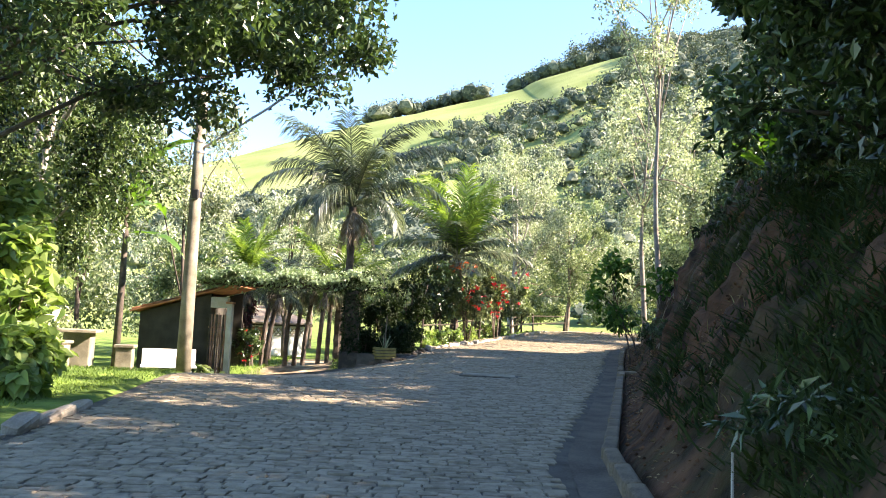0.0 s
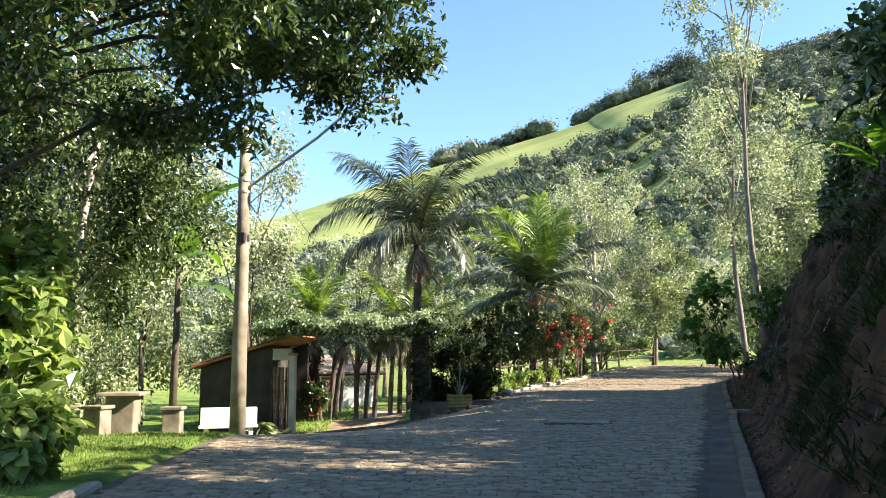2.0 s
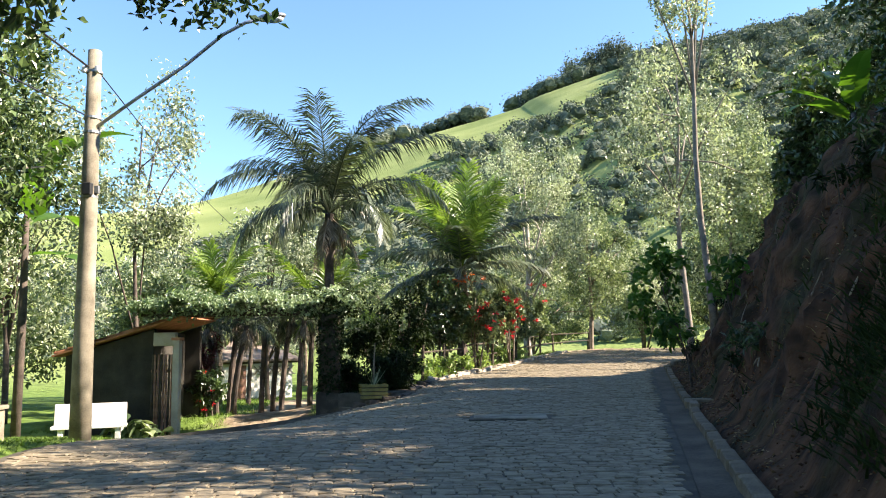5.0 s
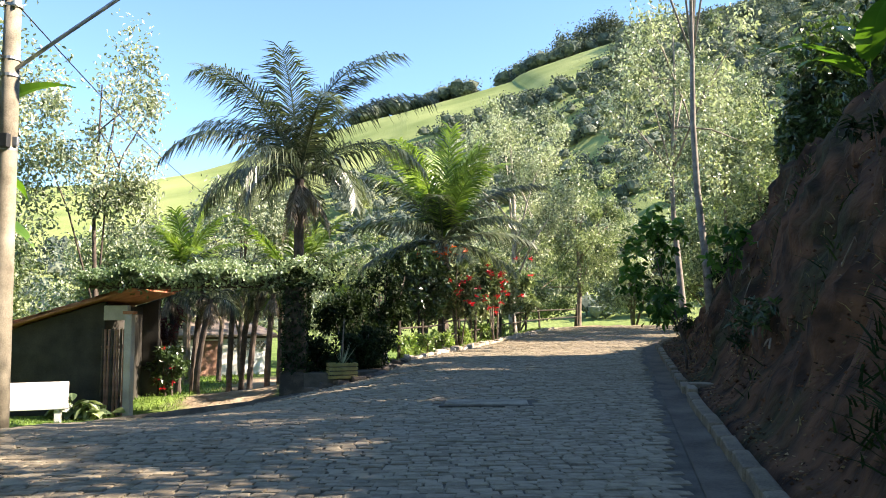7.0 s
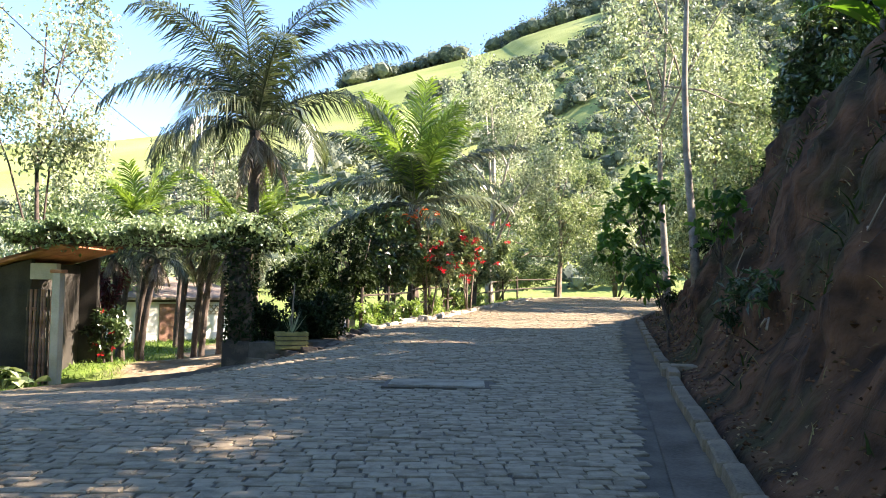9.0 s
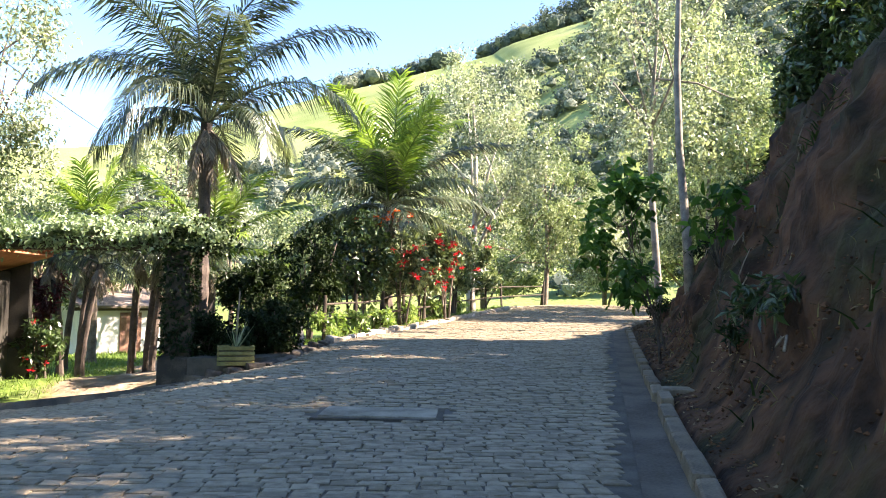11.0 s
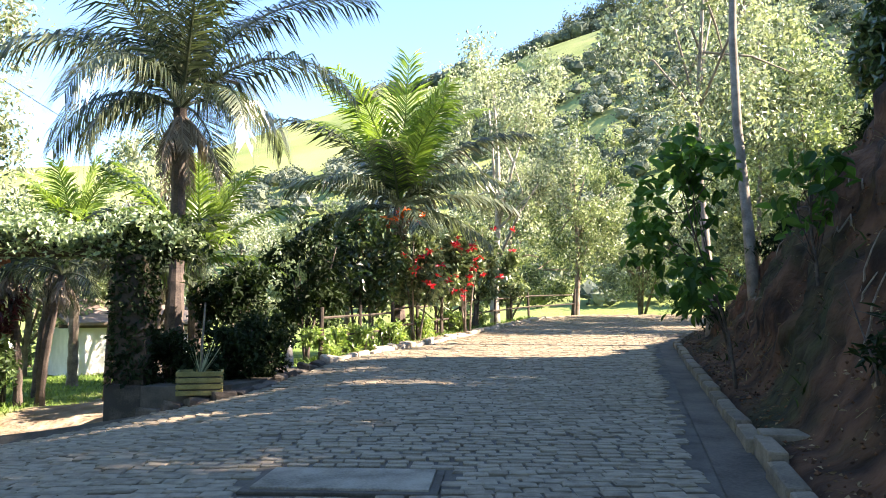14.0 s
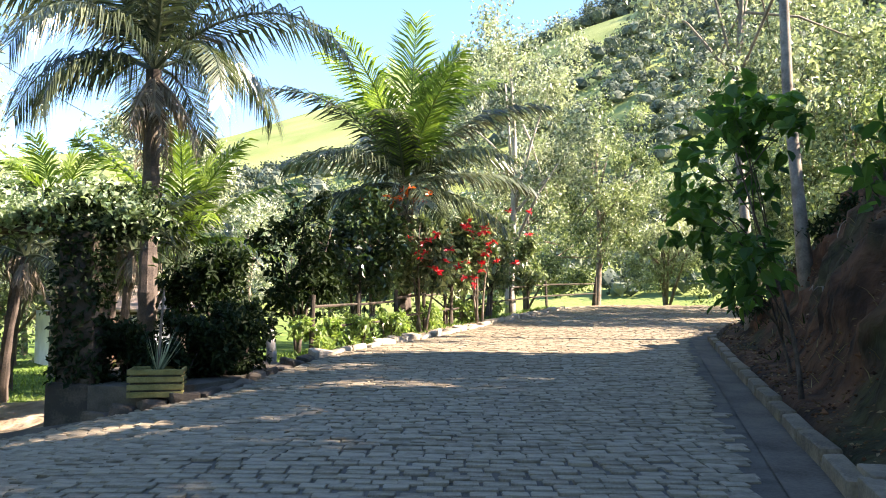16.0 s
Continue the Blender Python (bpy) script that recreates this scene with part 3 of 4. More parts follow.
tree("tree", 12.5, 56.0, 10.0, 4.0, 3.6, 0.18, 16492, LEAF_GREY, BARK, 0.2, seed=14, clumps=59, tight=0.185)
tree("tree", 6.0, 60.0, 10.5, 4.6, 3.0, 0.21, 16492, LEAF_MID, BARK, 0.22, seed=15, clumps=59, tight=0.185)
tree("tree", 17.0, 55.5, 11.0, 4.0, 3.0, 0.20, 16492, LEAF_MID, BARK, 0.2, seed=16, clumps=59, tight=0.185)
tree("tree", 24.0, 66.0, 12.5, 5.5, 3.0, 0.21, 18553, LEAF_GREY, BARK_PALE, 0.22, seed=17, clumps=67, tight=0.185)
tree("tree", -3.0, 56.0, 9.0, 4.0, 2.0, 0.20, 14430, LEAF_MID, BARK, 0.2, seed=18, clumps=54, tight=0.185)
tree("tree", -10.0, 62.0, 10.0, 5.0, 2.0, 0.21, 14430, LEAF_GREY, BARK, 0.2, seed=19, clumps=54, tight=0.185)
tree("tree", -11.5, 51.0, 7.6, 3.2, 2.4, 0.15, 10307, LEAF_GREY, BARK, 0.16, seed=151, clumps=48, tight=0.185)
tree("tree", -4.6, 58.5, 7.4, 2.8, 2.4, 0.15, 9276, LEAF_MID, BARK, 0.15, seed=152, clumps=45, tight=0.185)
tree("tree", -18.0, 53.0, 9.0, 4.0, 1.2, 0.17, 12369, LEAF_GREY, BARK, 0.18, seed=153, clumps=54, tight=0.185)
tree("tree", -25.0, 48.0, 10.5, 4.4, 1.0, 0.18, 12369, LEAF_MID, BARK, 0.18, seed=154, clumps=54, tight=0.185)
# on the bank's far end: tall thin stems with high crowns
tree("tall_tree", 9.1, 35.0, 14.0, 2.9, 4.8, 0.16, 7600, LEAF_GREY, BARK_GREY, 0.14, seed=21, clumps=40, tight=0.17, fork=4, label="tall thin forked tree with a sparse high crown")
tree("tall_tree", 8.8, 31.2, 16.0, 2.0, 9.5, 0.15, 4845, LEAF_GREY, BARK_GREY, 0.13, seed=22, clumps=20, fork=4, lean=(-0.6, 0), label="tall slender straight tree with grey bark")
tree("tall_tree", 13.2, 42.0, 13.0, 2.7, 5.5, 0.16, 12274, LEAF_GREY, BARK_GREY, 0.12, seed=23, clumps=32, fork=4, label="tall thin tree with grey-green leaves")
tree("tree", 21.0, 45.0, 9.0, 3.2, 1.0, 0.18, 19380, LEAF_MID, BARK, 0.15, seed=24, clumps=36)
tree("tree", 14.2, 40.6, 8.6, 3.1, 1.2, 0.18, 15300, LEAF_MID, BARK, 0.15, seed=161, clumps=40)
tree("tree", 15.6, 45.6, 8.6, 3.0, 0.8, 0.18, 15000, LEAF_MID, BARK, 0.15, seed=162, clumps=50, tight=0.2)
# jungle along the top of the bank, those out of view added for shade
for i, (x, y, h, c) in enumerate(((6.4, 2.0, 7.0, 2.9), (5.9, 9.8, 6.4, 2.6), (8.5, 7.5, 7.4, 2.9), (9.2, 13.0, 7.4, 2.9), (11.4, 18.0, 8.4, 3.1), (12.4, 23.5, 8.2, 2.9), (4.6, -5.0, 7.5, 3.2), (3.6, -11.0, 7.5, 3.2), (13.5, 9.0, 9.0, 3.4), (15.5, 16.0, 9.0, 3.4), (9.6, 4.6, 8.0, 3.0), (8.6, -1.5, 8.0, 3.0), (13.0, 20.8, 8.6, 2.8), (14.2, 26.6, 9.0, 3.0), (12.6, 29.2, 6.5, 2.1))):
    tree("bank_tree", x, y, h, c, 0.4, 0.17 if y < 11 else 0.22, 17000 if y < 11 else 14000 if y > 18.5 else 7500, LEAF_DARK, BARK_DARK, 0.15, seed=30 + i, clumps=44, tight=0.24, label="dark leafy tree growing on top of the bank")
# Leans out mostly above the view; added to darken bank and road.
tree("bank_tree", 4.3, 6.6, 6.6, 2.4, 2.4, 0.16, 15000, LEAF_DARK, BARK_DARK, 0.14, seed=57, clumps=44, tight=0.26, label="dark leafy tree leaning out from the bank")
# the left side: thicket and the overhanging tree
tree("big_tree", -9.2, 9.5, 10.8, 4.4, 5.2, 0.14, 52000, LEAF_DARK, BARK_DARK, 0.3, seed=41, clumps=84, wide=0.58, off=(4.4, 2.8), tight=0.165, limbs=30, stout=0.2, hollow=0.25, label="large shade tree whose boughs hang over the road")
tree("tree", -11.0, 14.5, 10.5, 3.2, 0.8, 0.15, 40000, LEAF_GLOSSY, BARK, 0.2, seed=42, clumps=70, tight=0.24, label="dense tree with small glossy dark green leaves")
tree("tree", -11.2, 19.8, 10.6, 3.0, 3.4, 0.16, 24000, LEAF_GLOSSY, BARK_PALE, 0.19, seed=43, clumps=54, tight=0.24, label="tree with a pale forked trunk beside the lawn", lean=(1.4, 0.4))
tree("tree", -13.4, 24.5, 12.5, 3.6, 2.0, 0.19, 20000, LEAF_MID, BARK, 0.18, seed=44, clumps=54, tight=0.24)
tree("slim_tree", -11.6, 35.8, 14.0, 2.7, 6.0, 0.18, 7500, LEAF_GREY, BARK_DARK, 0.12, seed=45, clumps=34, label="slim tree with a thin open crown")
tree("slim_tree", -15.2, 33.5, 14.5, 3.0, 4.0, 0.19, 10500, LEAF_GREY, BARK_DARK, 0.13, seed=46, clumps=34, label="slim tree with a thin open crown")
tree("tree", -17.0, 29.0, 12.0, 3.8, 1.0, 0.2, 18000, LEAF_MID, BARK, 0.18, seed=47, clumps=44)
tree("tree", -8.4, 44.0, 9.8, 2.8, 4.2, 0.2, 6500, LEAF_GREY, BARK_DARK, 0.13, seed=48, clumps=34)
tree("tree", -14.5, 46.0, 8.0, 3.6, 1.0, 0.24, 10500, LEAF_MID, BARK, 0.18, seed=49, clumps=40)
tree("tree", -19.5, 40.0, 9.0, 4.0, 1.0, 0.25, 10500, LEAF_MID, BARK, 0.18, seed=50, clumps=40)
for i, (x, y, h, c, m) in enumerate(((-6.9, 12.4, 3.0, 0.9, LEAF_LIME), (-6.3, 11.9, 1.3, 0.6, LEAF_LIME), (-9.0, 16.0, 3.6, 1.1, LEAF_MID), (-10.4, 17.6, 2.6, 1.2, LEAF_MID), (-8.2, 14.4, 4.2, 1.0, LEAF_LIME), (-12.2, 21.5, 2.4, 1.3, LEAF_MID), (-13.0, 26.0, 2.6, 1.6, LEAF_MID), (-8.2, 9.0, 2.2, 1.2, LEAF_MID))):
    tree("bush", x, y, h, c, 0.1, 0.26 if m is LEAF_LIME else 0.16, 1100 if m is LEAF_LIME else 4200, m, BARK, 0.04, seed=60 + i, clumps=26, stems=4, wide=0.72 if m is LEAF_LIME else 0.52, droop=0.45, label="sunlit leafy bush at the lawn's edge", category="bush")
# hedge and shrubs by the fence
for i, (x, y, h, c, m, leaf) in enumerate(((-2.5, 27.95, 1.55, 0.6, LEAF_SHADED, 0.11), (-1.75, 28.1, 1.5, 0.65, LEAF_SHADED, 0.11), (-1.15, 28.7, 1.45, 0.65, LEAF_SHADED, 0.11), (-2.0, 30.6, 2.9, 0.85, LEAF_SHADED, 0.15), (-1.2, 33.6, 3.6, 1.0, LEAF_SHADED, 0.17), (-0.1, 35.9, 3.6, 1.0, LEAF_DARK, 0.18), (2.0, 39.6, 3.2, 1.0, LEAF_MID, 0.2), (3.2, 42.6, 3.2, 1.1, LEAF_MID, 0.2), (4.4, 46.8, 3.2, 1.3, LEAF_MID, 0.24), (18.5, 50.0, 3.6, 1.6, LEAF_MID, 0.24))):
    tree("shrub", x, y, h, c, 0.15 if i < 4 else 1.0, leaf, 4400 if i < 4 else 2600, m, BARK_DARK, 0.05, seed=80 + i, clumps=28, stems=3, label="dark green garden shrub beside the fence" if m in (LEAF_DARK, LEAF_SHADED) else "light green shrub beside the fence", category="shrub")
# saplings on the foot of the bank
for x, y, h, c, n, off, seed in ((6.2, 25.4, 3.8, 0.85, 430, (-0.75, -0.1), 95), (6.9, 24.4, 2.0, 0.5, 110, (-0.1, -0.1), 96), (7.0, 27.6, 2.1, 0.5, 150, (-0.5, 0), 97)):
    tree("sapling", x, y, h, c, 0.9, 0.22, n, LEAF_SOFT, BARK_DARK, 0.03, seed=seed, clumps=26, off=off, wide=0.62, droop=0.5, limbs=14, label="broad-leaved sapling rooted in the earth bank", category="sapling")

banana(-9.7, 24.2, spot(-9.7, 24.2), ((20, 1.15, 3.0, 5.6), (330, 1.0, 2.8, 5.4), (80, 0.5, 2.4, 5.0), (150, 0.9, 2.6, 5.2), (230, 0.4, 2.4, 4.9), (300, 0.7, 2.4, 5.0), (350, 0.1, 2.2, 4.3)), 4)
banana(10.2, 24.5, spot(10.2, 24.5), ((100, 1.2, 2.4, 2.2), (160, 0.8, 2.4, 2.0), (200, 0.5, 2.2, 1.9), (260, 0.9, 2.4, 2.1), (330, 0.7, 2.2, 2.0)), 9, "banana plant on top of the earth bank")


# ---- street lamp, cables ----
lamp = thing("street_lamp", -6.36, 20.2, -0.42, 0, "tall weathered concrete pole carrying a curved street lamp arm", "street lamp")
piece("pole", mesh("pole", *tube([(0, 0, 0), (0, 0, 2.7), (0, 0, 5.4), (0, 0, 8.0)], [0.205, 0.18, 0.155, 0.13], 16), CONCRETE_OLD, True), lamp)
arm_pts = [(0.1, -0.05, 6.4), (0.9, -0.1, 6.95), (1.9, -0.15, 7.62), (2.65, -0.2, 8.22), (3.1, -0.22, 8.45), (3.45, -0.23, 8.52)]
arm = piece("arm", mesh("arm", *tube(arm_pts, [0.035] * 6, 8), METAL, True), lamp, label="thin curved steel arm")
lamp.scale = (0.94, 0.94, 0.94)
bm = bmesh.new()
bmesh.ops.create_uvsphere(bm, u_segments=16, v_segments=10, radius=1)
bmesh.ops.scale(bm, vec=(0.3, 0.12, 0.085), verts=bm.verts)
part("lamp_head", bm, METAL, arm, at=pose(3.62, -0.23, 8.55, 0, -8, 0), smooth=True)
bm = bmesh.new()
bmesh.ops.create_uvsphere(bm, u_segments=16, v_segments=8, radius=1)
bmesh.ops.scale(bm, vec=(0.17, 0.095, 0.07), verts=bm.verts)
part("lamp_glass", bm, LENS, arm, "pale glass bowl", pose(3.7, -0.23, 8.5, 0, -8, 0), True)
for z in (6.3, 6.6, 7.55, 5.0):
    bm = bmesh.new()
    bmesh.ops.create_cone(bm, segments=16, radius1=0.165, radius2=0.165, depth=0.05, cap_ends=True)
    part("clamp", bm, METAL, lamp, at=pose(0, 0, z))
part("junction_box", box(0.16, 0.14, 0.24, 0.015, (0.05, -0.2, 5.0)), CABLE, lamp)
part("meter_box", box(0.1, 0.08, 0.16, 0.01, (0.16, -0.05, 5.05)), METAL, lamp)
for a in (0.6, -0.7):
    part("insulator", box(0.09, 0.09, 0.14, 0.03, (a * 0.2, -0.14, 7.5)), WHITE, lamp)


def cable(a, b, sag, radius=0.012):
    a, b = Vector(a), Vector(b)
    pts = [a.lerp(b, s) - Vector((0, 0, sag * 4 * s * (1 - s))) for s in np.linspace(0, 1, 14)]
    tagged(new("overhead_cable", mesh("overhead_cable", *tube(pts, [radius] * 14, 5), CABLE, True)), "thin black overhead cable strung from the lamp pole", "cable")


cable((-6.42, 20.1, 6.75), (-8.2, -8, 9.6), 0.5, 0.02)
cable((-6.42, 20.1, 5.8), (-9.5, -8, 7.8), 0.5, 0.014)
cable((-6.34, 20.3, 6.75), (-13.0, 60, 9.0), 0.6)

# ---- bench, table and stools on the lawn ----
bz = spot(-8.3, 24.9) - 0.03
bench = thing("garden_bench", -8.3, 24.9, bz, 20, "white concrete garden bench standing on the lawn", "bench")
part("backrest", box(1.6, 0.09, 0.5, 0.02, (0, 0.2, 0.42), (-8, 0, 0)), WHITE, bench)
part("seat", box(1.65, 0.44, 0.07, 0.015, (0, -0.06, 0.36)), WHITE, bench)
for x in (-0.62, 0.62):
    part("leg", box(0.12, 0.4, 0.38, 0.015, (x, -0.02, 0)), WHITE, bench)
table = thing("garden_table", -8.45, 18.9, spot(-8.45, 18.9) - 0.04, 12, "weathered concrete garden table standing on the grass", "table")
part("tabletop", box(0.9, 0.9, 0.07, 0.015, (0, 0, 0.86), rough=0.01), CONCRETE_OLD, table)
part("pedestal", box(0.6, 0.6, 0.86, 0.03, rough=0.015), CONCRETE_OLD, table)
for x, y, a in ((-7.5, 19.3, 10), (-8.42, 17.8, -6), (-9.5, 18.6, 20)):
    st = thing("garden_stool", x, y, spot(x, y) - 0.04, a, "squat concrete stool beside the garden table", "stool", "stools round the garden table")
    part("seat", box(0.46, 0.46, 0.07, 0.015, (0, 0, 0.56), rough=0.01), CONCRETE_OLD, st)
    part("base", box(0.38, 0.38, 0.56, 0.02, rough=0.012), CONCRETE_OLD, st)

# ---- the hut with its clay roof, and the gateway ----
hz = -1.05
hut = thing("garden_hut", -9.1, 28.2, hz, 0, "low dark garden hut with a sloping clay tile roof", "hut")


def sloped_wall(x0, x1, y, thick, z0, z1):
    b = bmesh.new()
    c = [b.verts.new(p) for yy in (y, y + thick) for p in ((x0, yy, 0), (x1, yy, 0), (x1, yy, z1), (x0, yy, z0))]
    for q in ((0, 1, 2, 3), (7, 6, 5, 4), (0, 4, 5, 1), (1, 5, 6, 2), (2, 6, 7, 3), (3, 7, 4, 0)):
        b.faces.new([c[i] for i in q])
    bmesh.ops.bevel(b, geom=b.edges[:], offset=0.015, segments=2, affect="EDGES")
    return b


part("front_wall", sloped_wall(-1.45, 1.05, 0, 0.16, 2.36, 3.09), SHADED_WALL, hut)
part("back_wall", sloped_wall(-1.45, 1.5, 2.7, 0.16, 2.36, 3.22), SHADED_WALL, hut)
part("side_wall", box(0.16, 2.52, 2.36, 0.015, (-1.37, 1.43, 0)), TERRACOTTA, hut, "reddish side wall")
part("side_wall", box(0.16, 2.52, 3.0, 0.015, (0.95, 1.43, 0)), SHADED_WALL, hut)
part("lintel", box(0.62, 0.2, 0.38, 0.015, (1.36, 0.02, 2.6)), CREAM, hut, "pale plastered lintel")
slope = math.degrees(math.atan2(0.86, 2.95))
roof = part("roof", box(3.75, 3.3, 0.05, 0.01, (0.1, 1.35, 2.86), (0, -slope, 0)), TERRACOTTA, hut, "sloping roof under clay tiles")
bm = bmesh.new()
n = 8
ring = [(0.085 * math.cos(math.pi * k / n), 0.07 * math.sin(math.pi * k / n)) for k in range(n + 1)]
vs = [[bm.verts.new((x, u * (1.12 if x < 0 else 1), v)) for u, v in ring] for x in (-0.21, 0.21)]
for k in range(n):
    bm.faces.new((vs[0][k], vs[0][k + 1], vs[1][k + 1], vs[1][k]))
bmesh.ops.solidify(bm, geom=bm.faces[:], thickness=0.014)
tile_mesh = bpy.data.meshes.new("tile")
bm.to_mesh(tile_mesh)
bm.free()
tile_mesh.materials.append(TERRACOTTA)
for i in range(10):
    for k in range(19):
        a = -1.62 + i * 0.38
        piece("tile", tile_mesh, roof, pose(0.1 + a * math.cos(radians(slope)) + 0.02, -0.2 + k * 0.172 + rng.uniform(-0.012, 0.012), 2.92 + a * math.sin(radians(slope)) + rng.uniform(-0.006, 0.008), 0, -slope + 3, rng.uniform(-2, 2)))
post = thing("gate_post", -7.3, 27.95, -1.05, 0, "cream plastered post at the gateway", "gate post")
part("shaft", box(0.19, 0.26, 2.75, 0.02, rough=0.006), CREAM, post)
part("cap", box(0.26, 0.34, 0.08, 0.02, (0, 0, 2.75)), TERRACOTTA, post)
gate = thing("gate_leaf", -7.7, 28.0, -0.98, 4, "closed side gate of rough brown wooden slats", "gate")
for k in range(8):
    bm = bmesh.new()
    bmesh.ops.create_cone(bm, segments=8, radius1=0.034, radius2=0.03, depth=2.25, cap_ends=True)
    part("slat", bm, RUST if k % 3 else WOOD, gate, at=pose(-0.3 + k * 0.076, 0, 1.17, 0, rng.uniform(-1, 1), 0))
part("rail", box(0.62, 0.03, 0.08, 0.005, (-0.04, 0.05, 0.35)), RUST, gate)
part("rail", box(0.62, 0.03, 0.08, 0.005, (-0.04, 0.05, 1.8)), RUST, gate)

pillar = thing("gate_pillar", -3.0, 27.5, -0.78, 0, "rubble stone gate pillar overgrown with shade-darkened creeper", "pillar")
part("base", box(0.62, 0.6, 1.0, 0.05, rough=0.04), RUBBLE, pillar)
part("column", box(0.5, 0.5, 2.15, 0.04, (0.05, 0, 0.98), rough=0.03), WOOD, pillar)
r = np.random.default_rng(301)
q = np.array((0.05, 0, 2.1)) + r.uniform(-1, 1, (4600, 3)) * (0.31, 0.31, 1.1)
piece("creeper", mesh("creeper", *leaves(q, 0.1, r, 0.5, 0.7), LEAF_SHADED), pillar, label="small-leaved creeper darkened for shade")

pergola = thing("gateway_pergola", -5.5, 28.0, 2.36, 0, "gateway pergola overgrown with a leafy creeper", "pergola")
for y in (-0.35, 0.35):
    part("beam", box(5.6, 0.14, 0.18, 0.02, (0, y, 0)), WOOD, pergola)
for k in range(12):
    part("rafter", box(0.08, 1.1, 0.08, 0.012, (-2.6 + k * 0.47, 0, 0.18)), WOOD, pergola)
q = np.column_stack([r.uniform(-2.95, 3.3, 17000), r.normal(0, 0.42, 17000), 0.3 + np.abs(r.normal(0, 0.12, 17000))])
q[:, 2] += 0.12 * np.sin(q[:, 0] * 3.1) + 0.07 * np.sin(q[:, 0] * 7.3 + 1)
low = np.column_stack([r.uniform(-2.9, 3.2, 2600), r.choice([-0.5, 0.5], 2600) + r.normal(0, 0.08, 2600), 0.25 - np.abs(r.normal(0, 0.14, 2600))])
piece("creeper", mesh("creeper", *leaves(np.vstack([q, low]), 0.1, r, 0.1, 0.7), LEAF_IVY), pergola, label="thick grey-green leafy creeper")
# Shaded end of the creeper, done with the darker leaf colour.
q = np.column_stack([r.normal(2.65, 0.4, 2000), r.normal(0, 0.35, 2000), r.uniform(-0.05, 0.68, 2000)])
piece("creeper", mesh("creeper", *leaves(q, 0.12, r, 0.3, 0.6), LEAF_SHADED), pergola, label="creeper over the pillar darkened for shade")

# ---- planter bed by the pillar ----
bed_line = [(-2.7, 27.15), (-1.9, 27.0), (-1.2, 27.3), (-0.85, 28.0), (-0.75, 29.0), (-0.6, 30.0), (-0.35, 31.0)]
bed = thing("retaining_wall", 0, 0, 0, 0, "low rough stone wall holding the planted bed", "stone wall")
r = np.random.default_rng(77)
for (x0, y0), (x1, y1) in zip(bed_line[:-1], bed_line[1:]):
    ln, a = math.hypot(x1 - x0, y1 - y0), math.degrees(math.atan2(y1 - y0, x1 - x0))
    k = max(2, int(ln / 0.36))
    for i in range(k):
        s = (i + 0.5) / k
        x, y = x0 + (x1 - x0) * s, y0 + (y1 - y0) * s
        base = float(road_z(x, y)) - 0.08
        part("stone", box(ln / k * r.uniform(0.75, 1.05), 0.24, r.uniform(0.13, 0.2), 0.05, (x, y, base), (r.uniform(-5, 5), r.uniform(-5, 5), a + r.uniform(-9, 9)), rough=0.07), RUBBLE, bed)
soil_pts = [(-2.7, 27.2), (-1.9, 27.1), (-1.3, 27.4), (-0.95, 28.1), (-0.85, 29.0), (-0.7, 30.0), (-1.3, 30.4), (-3.2, 29.6), (-3.4, 27.9)]
bm = bmesh.new()
bm.faces.new([bm.verts.new((x, y, float(road_z(-1.2, y)) + 0.16)) for x, y in soil_pts])
ext = bmesh.ops.extrude_face_region(bm, geom=bm.faces[:])
bmesh.ops.translate(bm, vec=(0, 0, -0.9), verts=[v for v in ext["geom"] if isinstance(v, bmesh.types.BMVert)])
bmesh.ops.recalc_face_normals(bm, faces=bm.faces[:])
part("soil", bm, MORTAR, bed, "dark planting soil")

crate = thing("slatted_planter", -1.78, 27.3, 0.05, 14, "yellow slatted wooden planter on the stone bed", "planter")
for k in range(4):
    for y in (-0.26, 0.26):
        part("slat", box(0.72, 0.035, 0.075, 0.008, (0, y, 0.02 + k * 0.1)), YELLOW, crate)
    for x in (-0.34, 0.34):
        part("slat", box(0.035, 0.5, 0.075, 0.008, (x, 0, 0.02 + k * 0.1)), YELLOW, crate)
part("soil", box(0.64, 0.48, 0.3, 0.01, (0, 0, 0.02)), MORTAR, crate)
r = np.random.default_rng(12)
spikes = []
for k in range(26):
    a, t = r.uniform(0, 6.28), r.uniform(0.1, 0.7)
    ln = r.uniform(0.4, 0.75)
    d = Vector((math.cos(a) * math.sin(t), math.sin(a) * math.sin(t), math.cos(t)))
    s = d.cross(Vector((0.3, 0.2, 1))).normalized() * 0.018
    spikes.append(([tuple(-s), tuple(s), tuple(d * ln)], [(0, 1, 2)]))
yucca = thing("spiky_plant", -1.78, 27.3, 0.34, 0, "grey spiky plant with a tall thin stem in the planter", "plant")
piece("rosette", mesh("rosette", *joined(spikes), LEAF_GREY), yucca)
piece("stem", mesh("stem", *tube([(0, 0, 0), (0.02, 0, 0.6), (0.05, 0.02, 1.2)], [0.025, 0.02, 0.014], 6), BARK), yucca)
stub = thing("stub_post", -0.95, 30.3, 0.18, 0, "short pale tree stump post at the bed's end", "post")
piece("shaft", mesh("shaft", *tube([(0, 0, -0.1), (0.02, 0, 0.3), (-0.05, 0, 0.72)], [0.12, 0.09, 0.085], 9, 0.2), BARK_PALE, True), stub)

# ---- fence along the garden and round the bend ----
fence = thing("timber_fence", 0, 0, 0, 0, "dark rustic timber post and rail fence", "fence")
